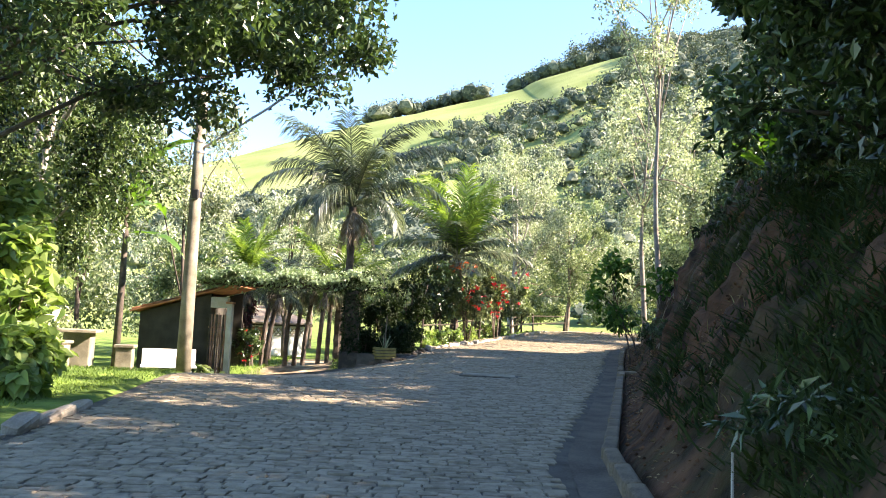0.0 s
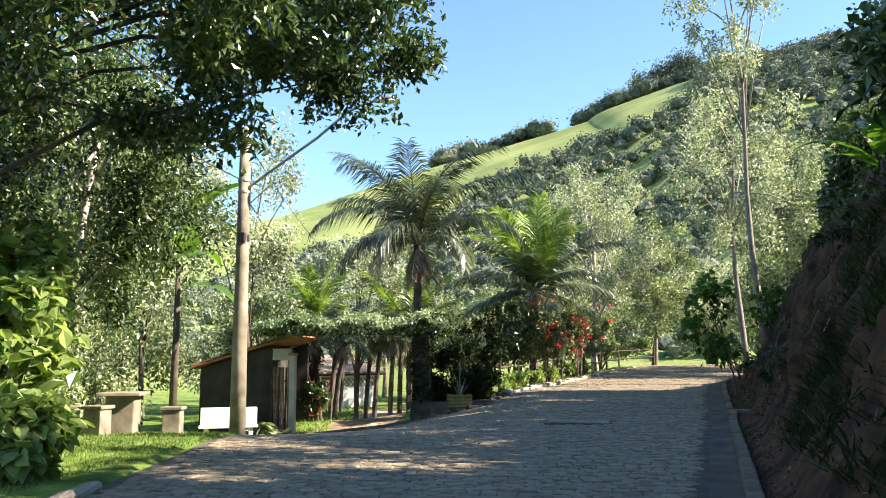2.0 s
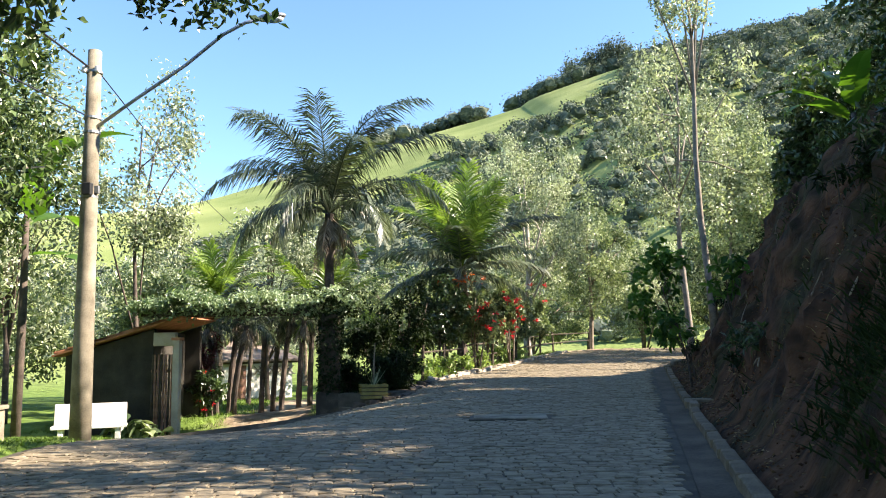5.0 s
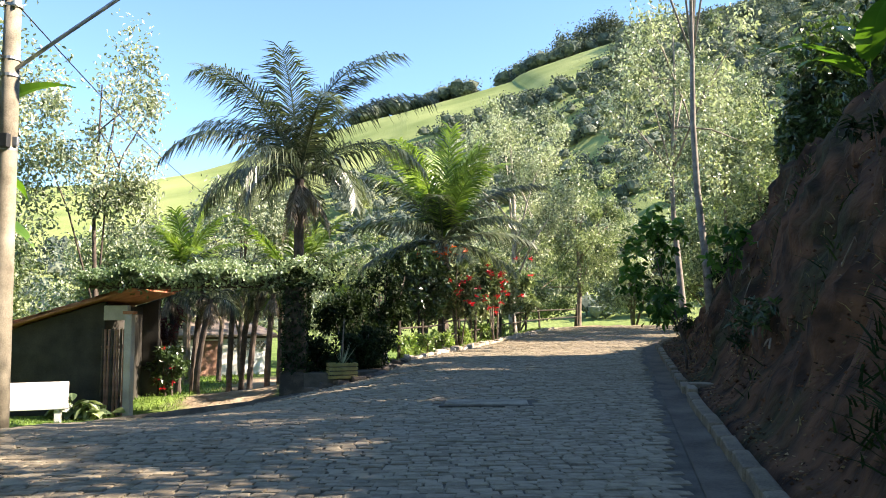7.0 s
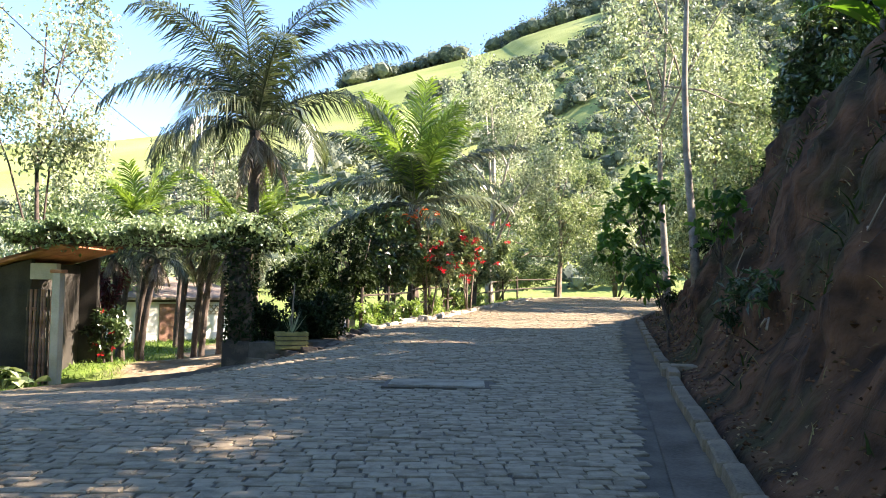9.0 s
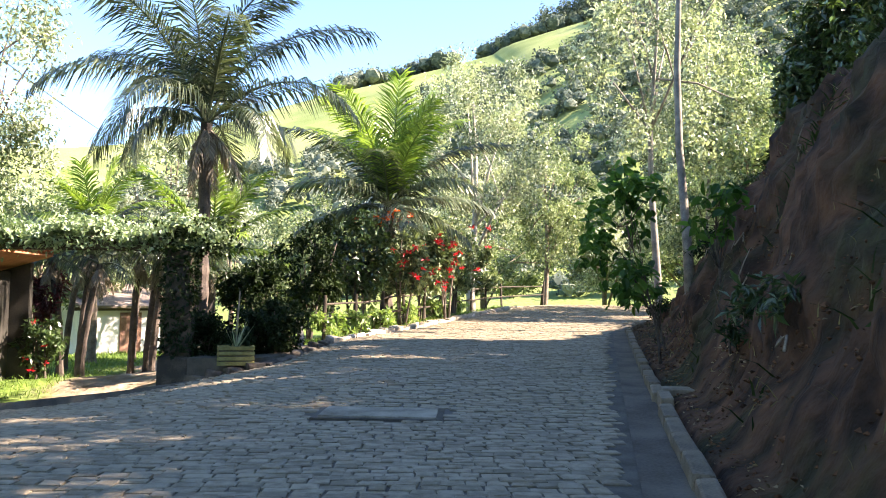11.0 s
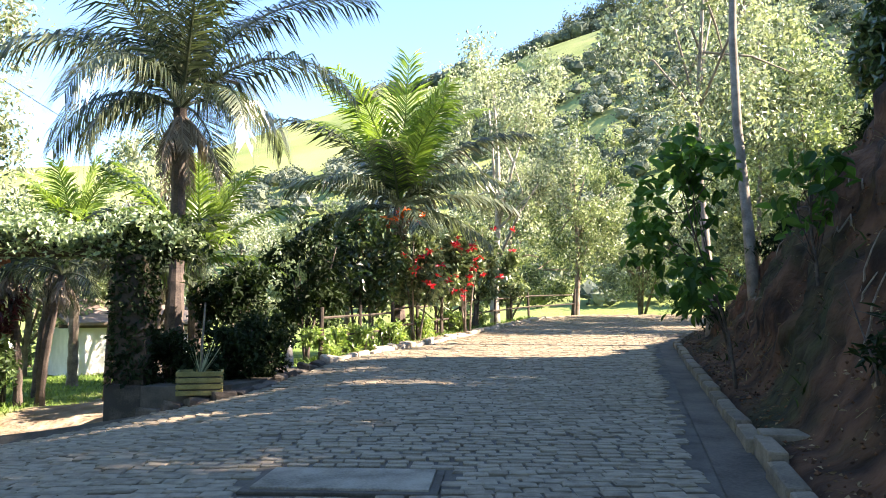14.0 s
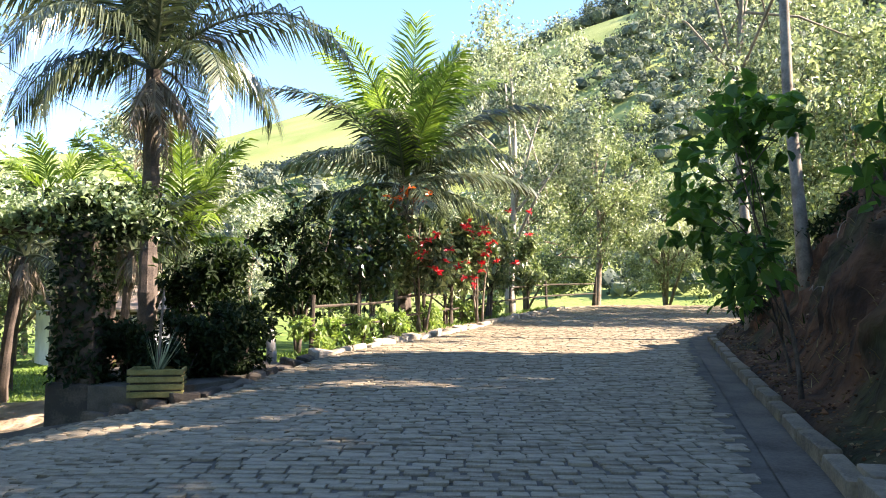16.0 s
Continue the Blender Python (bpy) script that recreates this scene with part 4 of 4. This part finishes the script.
line = [(float(edge_x(y)) - 1.0, y) for y in np.arange(32.4, 50, 1.75)] + [(8.0, 51.6), (9.7, 52.3), (11.4, 52.8), (13.1, 53.1), (14.8, 53.3), (16.5, 53.5), (18.2, 53.7)]
tops = []
r = np.random.default_rng(31)
for x, y in line:
    z = spot(x, y)
    lx, ly = r.uniform(-0.05, 0.05, 2)
    piece("post", mesh("post", *tube([(x, y, z - 0.2), (x + lx, y + ly, z + 1.2)], [0.055, 0.045], 7, 0.15), WOOD), fence)
    tops.append((x, y, z))
for a, b in zip(tops[:-1], tops[1:]):
    for h in (0.5, 0.95):
        piece("rail", mesh("rail", *tube([(a[0], a[1], a[2] + h + r.uniform(-0.04, 0.04)), (b[0], b[1], b[2] + h + r.uniform(-0.04, 0.04))], [0.034, 0.03], 6), WOOD), fence)

# ---- grove of small palms and the white house behind the gate ----
grove = ((-7.55, 32.6, 2.3, -0.35), (-7.2, 32.9, 2.5, 0.3), (-6.9, 32.3, 2.2, 0.45), (-6.7, 35.4, 2.5, 0.15), (-6.35, 35.7, 2.4, 0.3), (-5.75, 34.4, 2.6, 0.35), (-4.95, 33.4, 2.4, 0.2), (-4.65, 33.9, 2.6, 0.1), (-9.0, 36.2, 2.4, 0.4), (-8.6, 41.0, 2.5, 0.2))
for i, (x, y, t, lean) in enumerate(grove):
    palm("grove_palm", x, y, t, 1.8, 7, PALM_GREEN, 200 + i, lean=(lean, 0), trunk=0.105, dead=13, label="thin palm trunk with a skirt of dry fronds", pairs=24, leaflet=0.55, low=-0.4, bark=BARK_DARK)
house = thing("white_house", -10.9, 46.8, spot(-10.9, 46.8) - 0.1, 42, "low white house with a lattice band and tiled roof", "house")
part("wall", box(5.0, 3.4, 2.0, 0.02), WHITE, house)
part("roof", box(5.6, 4.2, 0.12, 0.02, (0, -0.05, 2.45), (13, 0, 0)), FADED, house, "faded clay roof")
part("eave_beam", box(6.0, 0.12, 0.14, 0.01, (0, -1.78, 1.88)), WOOD, house)
part("door", box(0.9, 0.08, 1.7, 0.01, (-0.6, -1.72, 0.1)), RUST, house, "brown wooden door")
lattice = part("lattice", box(2.1, 0.05, 0.06, 0.006, (1.55, -1.73, 1.3)), CONCRETE, house)
for k in range(8):
    for sgn in (-1, 1):
        part("bar", box(0.05, 0.04, 0.56, 0.004, (0, 0, -0.28)), CONCRETE_OLD, lattice, at=pose(0.5 + k * 0.26, -1.75 - 0.02 * sgn, 1.54, 0, 45 * sgn, 0))

# ---- flowering shrubs ----


def blossoms(ob, centre, spread, count, mat, seed, size=0.12):
    r = np.random.default_rng(seed)
    for _ in range(count):
        p = np.array(centre) + np.clip(r.normal(size=3), -1.5, 1.5) * spread
        v, f = leaves(np.repeat(np.zeros((1, 3)), 11, axis=0), size, r, -0.1, 0.45, 0.5)
        piece("blossom", mesh("blossom", v, f, mat), ob, Matrix.Translation(p), "red blossom")


sh = tree("poinsettia", 1.35, 37.4, 3.3, 1.1, 1.0, 0.2, 2600, LEAF_MID, BARK, 0.04, seed=120, clumps=26, stems=4, label="poinsettia shrub with scarlet bracts beside the fence", category="flowering shrub")
blossoms(sh, (0.45, -1.05, 2.05), (0.8, 0.2, 0.5), 26, PETAL, 1, 0.14)
sh = tree("poinsettia", 2.9, 40.2, 3.9, 1.1, 1.2, 0.2, 2600, LEAF_MID, BARK, 0.04, seed=121, clumps=26, stems=4, label="poinsettia shrub with scarlet bracts beside the fence", category="flowering shrub")
blossoms(sh, (0.1, -1.05, 2.6), (0.9, 0.2, 0.5), 24, PETAL, 2, 0.14)
sh = tree("poinsettia", 0.3, 36.2, 3.9, 0.9, 1.6, 0.2, 1800, LEAF_DARK, BARK, 0.04, seed=122, clumps=20, stems=3, label="tall shrub topped with orange-red flowers", category="flowering shrub")
blossoms(sh, (0.4, -0.4, 3.6), (0.6, 0.3, 0.16), 16, PETAL_O, 3)
sh = tree("hibiscus", -7.3, 31.0, 1.7, 0.55, 0.2, 0.15, 1500, LEAF_DARK, BARK_DARK, 0.04, seed=123, clumps=24, stems=4, label="dark green hibiscus bush with scattered red flowers", category="flowering shrub")
blossoms(sh, (0.2, -0.3, 0.9), (0.4, 0.2, 0.4), 5, PETAL, 4, 0.1)
tree("croton", -8.0, 32.6, 2.9, 0.5, 1.0, 0.2, 900, CROTON, BARK_DARK, 0.04, seed=124, clumps=14, stems=3, wide=0.3, label="dark red-leaved croton shrub inside the gate", category="shrub")
for i, (x, y) in enumerate(((0.4, 33.9), (1.0, 35.4), (-0.2, 32.6), (2.8, 40.6), (3.6, 43.4), (1.7, 37.9))):
    tree("low_shrub", x - 0.35, y, 0.9, 0.55, 0.1, 0.14, 900, LEAF_LIME, BARK, 0.02, seed=130 + i, clumps=16, stems=3, label="low light green shrub under the fence", category="shrub")
# large soft leaves at the hut's foot
for i, (x, y, h) in enumerate(((-8.35, 27.3, 0.8), (-7.95, 27.1, 0.65), (-8.8, 27.6, 0.7), (-7.7, 27.2, 0.45))):
    tree("elephant_ear", x, y, h, 0.3, 0.25, 0.3, 16, LEAF_MID, LEAF_MID, 0.015, seed=140 + i, clumps=7, stems=2, limbs=6, wide=0.8, droop=0.6, label="elephant ear plant with large pale green leaves", category="plant")

# ---- kerbs, gutter, slab and drain ----
kerb = tagged(new("kerb"), "worn stone kerb along the foot of the bank", "kerb", kind="structure")
kerb_mesh = bpy.data.meshes.new("kerb_stone")
bm = box(0.93, 0.17, 0.32, 0.03, (0, 0, -0.2), rough=0.025)
bm.to_mesh(kerb_mesh)
bm.free()
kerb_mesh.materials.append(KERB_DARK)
y = -3.0
while y < 44:
    x, x2 = float(kerb_x(y)), float(kerb_x(y + 0.3))
    a = math.degrees(math.atan2(0.3, x2 - x))
    if abs(y - 21.6) > 0.5:
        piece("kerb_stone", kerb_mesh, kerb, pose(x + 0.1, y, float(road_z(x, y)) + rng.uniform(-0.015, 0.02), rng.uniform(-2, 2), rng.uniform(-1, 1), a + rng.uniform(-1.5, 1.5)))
    y += 0.95 * math.sin(radians(a))
kerb_left = tagged(new("kerb_left"), "pale rough kerb stones along the garden side", "kerb", kind="structure")
small_mesh = bpy.data.meshes.new("kerb_block")
bm = box(0.56, 0.24, 0.3, 0.07, (0, 0, -0.2), rough=0.07)
bm.to_mesh(small_mesh)
bm.free()
small_mesh.materials.append(KERB)
for lo, hi in ((2.0, 11.2), (31.2, 47.5)):
    y = lo
    while y < hi:
        x, x2 = float(edge_x(y)), float(edge_x(y + 0.3))
        a = math.degrees(math.atan2(0.3, x2 - x))
        piece("kerb_block", small_mesh, kerb_left, pose(x - 0.08 + rng.uniform(-0.03, 0.03), y, float(road_z(x, y)) + rng.uniform(-0.05, 0.04), rng.uniform(-9, 9), rng.uniform(-7, 7), a + rng.uniform(-12, 12) + (180 if rng.random() < 0.5 else 0)))
        y += 0.64 * math.sin(radians(a))
gy2 = np.arange(-3, 44.5, 0.5)
gxs = np.array([[kerb_x(v) - 0.36, kerb_x(v) - 0.18, kerb_x(v) + 0.05] for v in gy2])
gys = np.repeat(gy2[:, None], 3, axis=1)
gi = np.arange(gxs.size).reshape(gxs.shape)
gutter = new("gutter", mesh("gutter", np.stack([gxs, gys, road_z(gxs, gys) + np.array([0.004, -0.012, 0.0])], axis=-1).reshape(-1, 3), np.stack([gi[:-1, :-1], gi[:-1, 1:], gi[1:, 1:], gi[1:, :-1]], axis=-1).reshape(-1, 4), GUTTER, True))
tagged(gutter, "dark worn gutter strip beside the kerb", "gutter", kind="structure")
slab = thing("inspection_slab", 1.4, 20.75, float(road_z(1.4, 20.75)) - 0.03, -4, "flat concrete inspection cover set in the paving", "concrete cover")
part("cover", box(1.35, 0.75, 0.05, 0.012, rough=0.015), CONCRETE_OLD, slab)
part("frame", box(1.5, 0.9, 0.03, 0.008), MORTAR, slab)
drain = thing("drain_inlet", 5.0, 21.7, float(road_z(5.0, 21.7)), -14, "concrete drain inlet block in the kerb", "drain")
part("lid", box(0.8, 0.45, 0.1, 0.02, (0.48, 0.25, 0.08), rough=0.015), KERB_DARK, drain)
part("side", box(0.16, 0.9, 0.36, 0.02, (0.08, -0.35, -0.2), rough=0.01), KERB_DARK, drain)
# Solid black block gives the inlet's hollow its shade.
part("hole", box(0.1, 0.34, 0.1, 0.01, (0.0, 0.25, 0.0)), CABLE, drain, "black block for the shaded opening")

# ---- ground cover ----


def blades(points, height, r, lean=0.5, width=0.012):
    """Grass blades: a bent strip of two pieces at every point."""
    k = len(points)
    a = r.uniform(0, 6.283, k)
    side = np.column_stack([np.cos(a), np.sin(a), np.zeros(k)]) * width
    d = np.column_stack([r.normal(0, lean, k), r.normal(0, lean, k), np.ones(k)])
    h = (height * r.uniform(0.5, 1.3, k))[:, None]
    mid = points + d * h * 0.5
    tip = mid + (d * (1.6, 1.6, 0.7)) * h * 0.5
    v = np.stack([points - side, points + side, mid + side * 0.7, mid - side * 0.7, tip], axis=1).reshape(-1, 3)
    o = np.arange(k) * 5
    faces = [(i, i + 1, i + 2, i + 3) for i in o.tolist()] + [(i + 3, i + 2, i + 4) for i in o.tolist()]
    return v, faces


def cover(name, pts, height, mat, seed, label, lean=0.5, width=0.012):
    r = np.random.default_rng(seed)
    p = np.column_stack([pts, land_z(pts[:, 0], pts[:, 1])])
    ob = new(name, mesh(name, *blades(p, height, r, lean, width), mat))
    return tagged(ob, label, "grass", kind="stuff")


r = np.random.default_rng(55)
p = np.column_stack([r.uniform(-13, -5.6, 60000), r.uniform(8, 28, 60000)])
p = p[p[:, 0] < edge_x(p[:, 1]) - 0.12][:26000]
cover("lawn_grass", p, 0.07, BLADE, 1, "short bright green lawn grass", 0.5, 0.008)
p = np.column_stack([r.uniform(-12, 6, 60000), r.uniform(29, 52, 60000)])
e = edge_x(p[:, 1]) - p[:, 0]
p = p[(e > 0.5) & (np.abs(p[:, 0] + 5.0 + (p[:, 1] - 28) * 0.1) > 1.3)][:20000]
cover("garden_grass", p, 0.14, BLADE, 2, "sunlit green garden grass", 0.5, 0.012)
y = r.uniform(2, 42, 90000)
d = r.uniform(0.45, 6.5, 90000)
keep = (np.sin(y * 1.1 + d * 1.7) + np.sin(y * 2.9 - d * 2.3) * 0.7 + r.normal(0, 0.5, 90000) + smooth(d, 1.0, 4.0) * 1.8 - smooth(y, 13, 17) * 1.1) > 0.85
p = np.column_stack([kerb_x(y) + 0.15 + d, y])[keep][:26000]
# Extra dark weeds near the start, standing in for the bank's deep shade.
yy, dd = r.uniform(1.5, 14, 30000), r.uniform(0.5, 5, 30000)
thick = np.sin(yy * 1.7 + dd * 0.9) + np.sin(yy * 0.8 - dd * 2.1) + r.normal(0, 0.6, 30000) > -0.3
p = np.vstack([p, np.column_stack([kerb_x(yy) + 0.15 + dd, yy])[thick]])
cover("bank_grass", p, 0.2, SHADED_WEED, 3, "weedy grass darkened for shade on the earth bank", 0.8, 0.014)
p = np.column_stack([kerb_x(y) + 0.15 + d, y])[~keep][:1300]
cover("dry_grass", p, 0.17, STRAW, 4, "dry grass stalks on the earth bank", 0.8, 0.006)

y = r.uniform(4, 40, 2600)
p = np.column_stack([kerb_x(y) + 0.25 + r.exponential(0.9, 2600), y])
lz = land_z(p[:, 0], p[:, 1]) + 0.015
v, f = leaves(np.column_stack([p, lz]), 0.055, r, 0.0, 0.5, 0.15)
tagged(new("fallen_leaves", mesh("fallen_leaves", v, f, LITTER)), "dry fallen leaves on the red earth", "leaf litter", kind="stuff")

# clods and stones of earth on the bank's face
k = 6000
y = r.uniform(3, 36, k)
p = np.column_stack([kerb_x(y) + 0.3 + r.uniform(0, 3.4, k) ** 1.1, y])
size = r.uniform(0.008, 0.03, k) * (1 + (r.random(k) < 0.05) * 1.0)
six = np.array([(1, 0, 0), (0, 1, 0), (-1, 0, 0), (0, -1, 0), (0, 0, 0.7), (0, 0, -0.7)])
v = (six[None] * r.uniform(0.6, 1.3, (k, 6, 1)) + r.normal(0, 0.15, (k, 6, 3))) * size[:, None, None]
v += np.column_stack([p, land_z(p[:, 0], p[:, 1])])[:, None, :]
eight = np.array([(0, 1, 4), (1, 2, 4), (2, 3, 4), (3, 0, 4), (1, 0, 5), (2, 1, 5), (3, 2, 5), (0, 3, 5)])
f = (np.arange(k)[:, None, None] * 6 + eight[None]).reshape(-1, 3)
EARTH = material("earth_clod", (0.035, 0.017, 0.009), (0.16, 0.075, 0.038), 0.95, 5, 6, 0.4, 40, per_piece=0.4, spec=0.1)
tagged(new("earth_clods", mesh("earth_clods", v.reshape(-1, 3), f, EARTH)), "loose red earth clods and stones on the bank", "earth", kind="stuff")

# ferns and trailing weeds on the bank's face
for i in range(20):
    y = 5 + 33 * ((i * 0.618034) % 1.0)
    d = 0.9 + 3.6 * ((i * 0.7548777) % 1.0)
    x = float(kerb_x(y)) + d
    tree("bank_fern", x, y, 0.5 + 0.4 * ((i * 0.37) % 1), 0.5, 0.05, 0.15, 300, LEAF_SHADED if i % 3 else LEAF_DARK, BARK_DARK, 0.012, seed=400 + i, clumps=12, stems=2, limbs=4, wide=0.3, label="leafy weed clump growing on the earth bank", category="weed")
r = np.random.default_rng(91)
for i in range(22):
    y = r.uniform(10, 30)
    x = float(kerb_x(y)) + r.uniform(0.7, 2.4)
    pts = []
    a = r.uniform(0, 6.28)
    for s in np.linspace(0, 1, 7):
        xx, yy = x + s * 0.16 * math.cos(a) + 0.04 * math.sin(9 * s), y + s * 0.4 * math.sin(a)
        pts.append((xx, yy, spot(xx, yy) + 0.03 + 0.12 * math.sin(math.pi * s) + (0.35 * s if i % 3 == 0 else 0)))
    tagged(new("root", mesh("root", *tube(pts, [0.016 * (1 - 0.7 * s / 6) for s in range(7)], 5), ROOT, True)), "pale bare root sticking out of the earth bank", "root")

# ---- woods and pasture on the hill ----
r = np.random.default_rng(66)
n = 11000
az = r.uniform(-40, 42, n)
s = r.uniform(0.05, 1.03, n) ** 0.9
rad = 70 + s * (RIDGE - 70)
wx, wy = rad * np.sin(np.radians(az)), rad * np.cos(np.radians(az))
patch = np.sin(wx * 0.041 + 2) * np.cos(wy * 0.033) + 0.5 * np.sin(wx * 0.09 + wy * 0.07)
line_s = np.interp(az, [-40, -8, -4, -2.5, 3, 9, 12.5, 14, 42], [0.42, 0.4, 0.46, 0.62, 0.62, 0.62, 0.63, 1.0, 1.1])
woods = (s < line_s + 0.02 * patch) & (az > -9)
woods |= (s > 0.955 + 0.02 * patch) & (az > -6) & (np.abs(az - 3.6) > 0.7)
woods |= (s < 0.44 + 0.12 * patch) & (az <= -9)
woods |= (r.random(n) < 0.004) & (s < 0.85)
crest = np.where(woods & (s > 0.93) & (az < 30))[0]
idx = np.concatenate([crest, r.permutation(np.where(woods & (s <= 0.93))[0])[:2250]])
base = np.column_stack([wx[idx], wy[idx], land_z(wx[idx], wy[idx])])
near_small = 0.4 + 0.75 * np.clip(s[idx], 0, 0.8)
size = r.uniform(2.3, 4.6, len(idx)) * near_small * (1 + 0.45 * (s[idx] > 0.93))
ball = bmesh.new()
bmesh.ops.create_icosphere(ball, subdivisions=1, radius=1.0)
bv = np.array([tuple(v.co) for v in ball.verts])
bf = np.array([[v.index for v in q.verts] for q in ball.faces])
ball.free()
m = len(bv)
lump = r.uniform(0.5, 0.95, (len(idx), m, 1))
core = bv[None] * lump * size[:, None, None] * (0.9, 0.9, 0.8) + base[:, None, :]
core[:, :, 2] += (size * 0.75)[:, None]
cf = (np.arange(len(idx))[:, None, None] * m + bf[None]).reshape(-1, 3)
per = 72
pts = r.normal(size=(len(idx), per, 3))
pts[:, :, 2] = np.abs(pts[:, :, 2]) - 0.35
pts /= np.linalg.norm(pts, axis=2)[:, :, None]
pts = pts * r.uniform(0.62, 1.08, (len(idx), per, 1)) * size[:, None, None] * (1, 1, 0.85) + base[:, None, :]
pts[:, :, 2] += (size * 0.75)[:, None]
v, f = leaves(pts.reshape(-1, 3), 0.9 * near_small.repeat(per)[:, None], r, 0.1, 0.8)
tagged(new("hill_woods", mesh("hill_woods", np.vstack([core.reshape(-1, 3), v]), cf.tolist() + (f + len(idx) * m).tolist(), HAZY_FOREST)), "hazy grey-green woods covering the hillside below the ridge", "woods", kind="stuff")
# a stand of tall eucalyptus on the crest
n = 46
az = r.uniform(8.7, 13.2, n)
rad = RIDGE * r.uniform(0.97, 1.03, n)
wx, wy = rad * np.sin(np.radians(az)), rad * np.cos(np.radians(az))
hgt = r.uniform(13, 19, n)
pts = r.normal(size=(n, 260, 3)) * (1.6, 1.6, 3.4)
pts += np.column_stack([wx, wy, land_z(wx, wy) + hgt * 0.62])[:, None, :]
v, f = leaves(pts.reshape(-1, 3), 1.1, r, 0.2, 0.6)
tagged(new("crest_trees", mesh("crest_trees", v, f, HAZY_FOREST)), "stand of tall haze-coloured trees on the hill crest", "woods", kind="stuff")

stake = thing("stake", 2.0, 5.3, spot(2.0, 5.3) - 0.05, 0, "thin pale wooden stake stuck in the bank", "stake")
piece("shaft", mesh("shaft", *tube([(0, 0, 0), (0.0, 0.01, 0.42)], [0.012, 0.01], 6), BARK_PALE), stake)

# ---- granite setts ----
r = np.random.default_rng(23)
xs, ys, ws, ds = [], [], [], []
y = -3.0
while y < 50:
    dep = r.uniform(0.125, 0.155)
    x, end = float(edge_x(y)) + r.uniform(0.02, 0.15), float(kerb_x(y)) - 0.64
    while x < min(end, 22):
        w = r.uniform(0.16, 0.25)
        xs.append(x + w / 2), ys.append(y), ws.append(w - r.choice((0.005, 0.01, 0.034), p=(0.45, 0.35, 0.2))), ds.append(dep - r.choice((0.004, 0.008, 0.026), p=(0.5, 0.32, 0.18)))
        x += w
    y += dep
xs, ys, ws, ds = map(np.array, (xs, ys, ws, ds))
ys = ys + 0.05 * np.sin(xs * 1.3 + ys * 0.4) + 0.03 * np.sin(xs * 3.1 - ys * 0.7) + r.normal(0, 0.01, len(ys))
clear = (np.abs(xs - 1.4) > 0.78 + ws / 2 - 0.08) | (np.abs(ys - 20.75) > 0.47)
xs, ys, ws, ds = xs[clear], ys[clear], ws[clear], ds[clear]
zs = road_z(xs, ys) + r.normal(0, 0.004, len(xs))
near = (ys > 21.2) & (ys < 22.9) & (xs > -0.6) & (xs < 4.2)
near &= np.cumsum(near) <= 300
sett_mesh = bpy.data.meshes.new("sett")
bm = box(0.185, 0.115, 0.07, 0.014, (0, 0, -0.07))
bm.to_mesh(sett_mesh)
bm.free()
sett_mesh.materials.append(STONE)
for x, y, z in zip(xs[near], ys[near], zs[near]):
    piece("sett", sett_mesh, road, pose(float(x), float(y), float(z), r.uniform(-1.5, 1.5), r.uniform(-1.5, 1.5), r.uniform(-3, 3)))
xs, ys, ws, ds, zs = xs[~near], ys[~near], ws[~near], ds[~near], zs[~near]
k = len(xs)
corner = np.array([(-1, -1), (1, -1), (1, 1), (-1, 1)]) / 2
half = np.column_stack([ws, ds])[:, None, :] * (corner + r.normal(0, 0.035, (k, 4, 2)))
turn = r.normal(0, 0.03, k)[:, None]
low = np.stack([xs[:, None] + half[:, :, 0], ys[:, None] + half[:, :, 1] + turn * half[:, :, 0], np.repeat(zs[:, None] - 0.05, 4, axis=1)], axis=-1)
shoulder = low.copy()
shoulder[:, :, 2] += 0.043 + r.normal(0, 0.001, (k, 4))
top = np.stack([xs[:, None] + half[:, :, 0] * 0.84, ys[:, None] + half[:, :, 1] * 0.78 + turn * half[:, :, 0], np.repeat(zs[:, None], 4, axis=1) + r.normal(0, 0.003, (k, 4))], axis=-1)
v = np.concatenate([low, shoulder, top], axis=1).reshape(-1, 3)
f = []
for i in range(4):
    j = (i + 1) % 4
    f += [(i, j, 4 + j, 4 + i), (4 + i, 4 + j, 8 + j, 8 + i)]
f.append((8, 9, 10, 11))
f = (np.arange(k)[:, None, None] * 12 + np.array(f)[None]).reshape(-1, 4)
rest = piece("setts", mesh("setts", v, f, STONE), road)
tagged(rest, "grey granite setts laid in courses", kind="stuff")
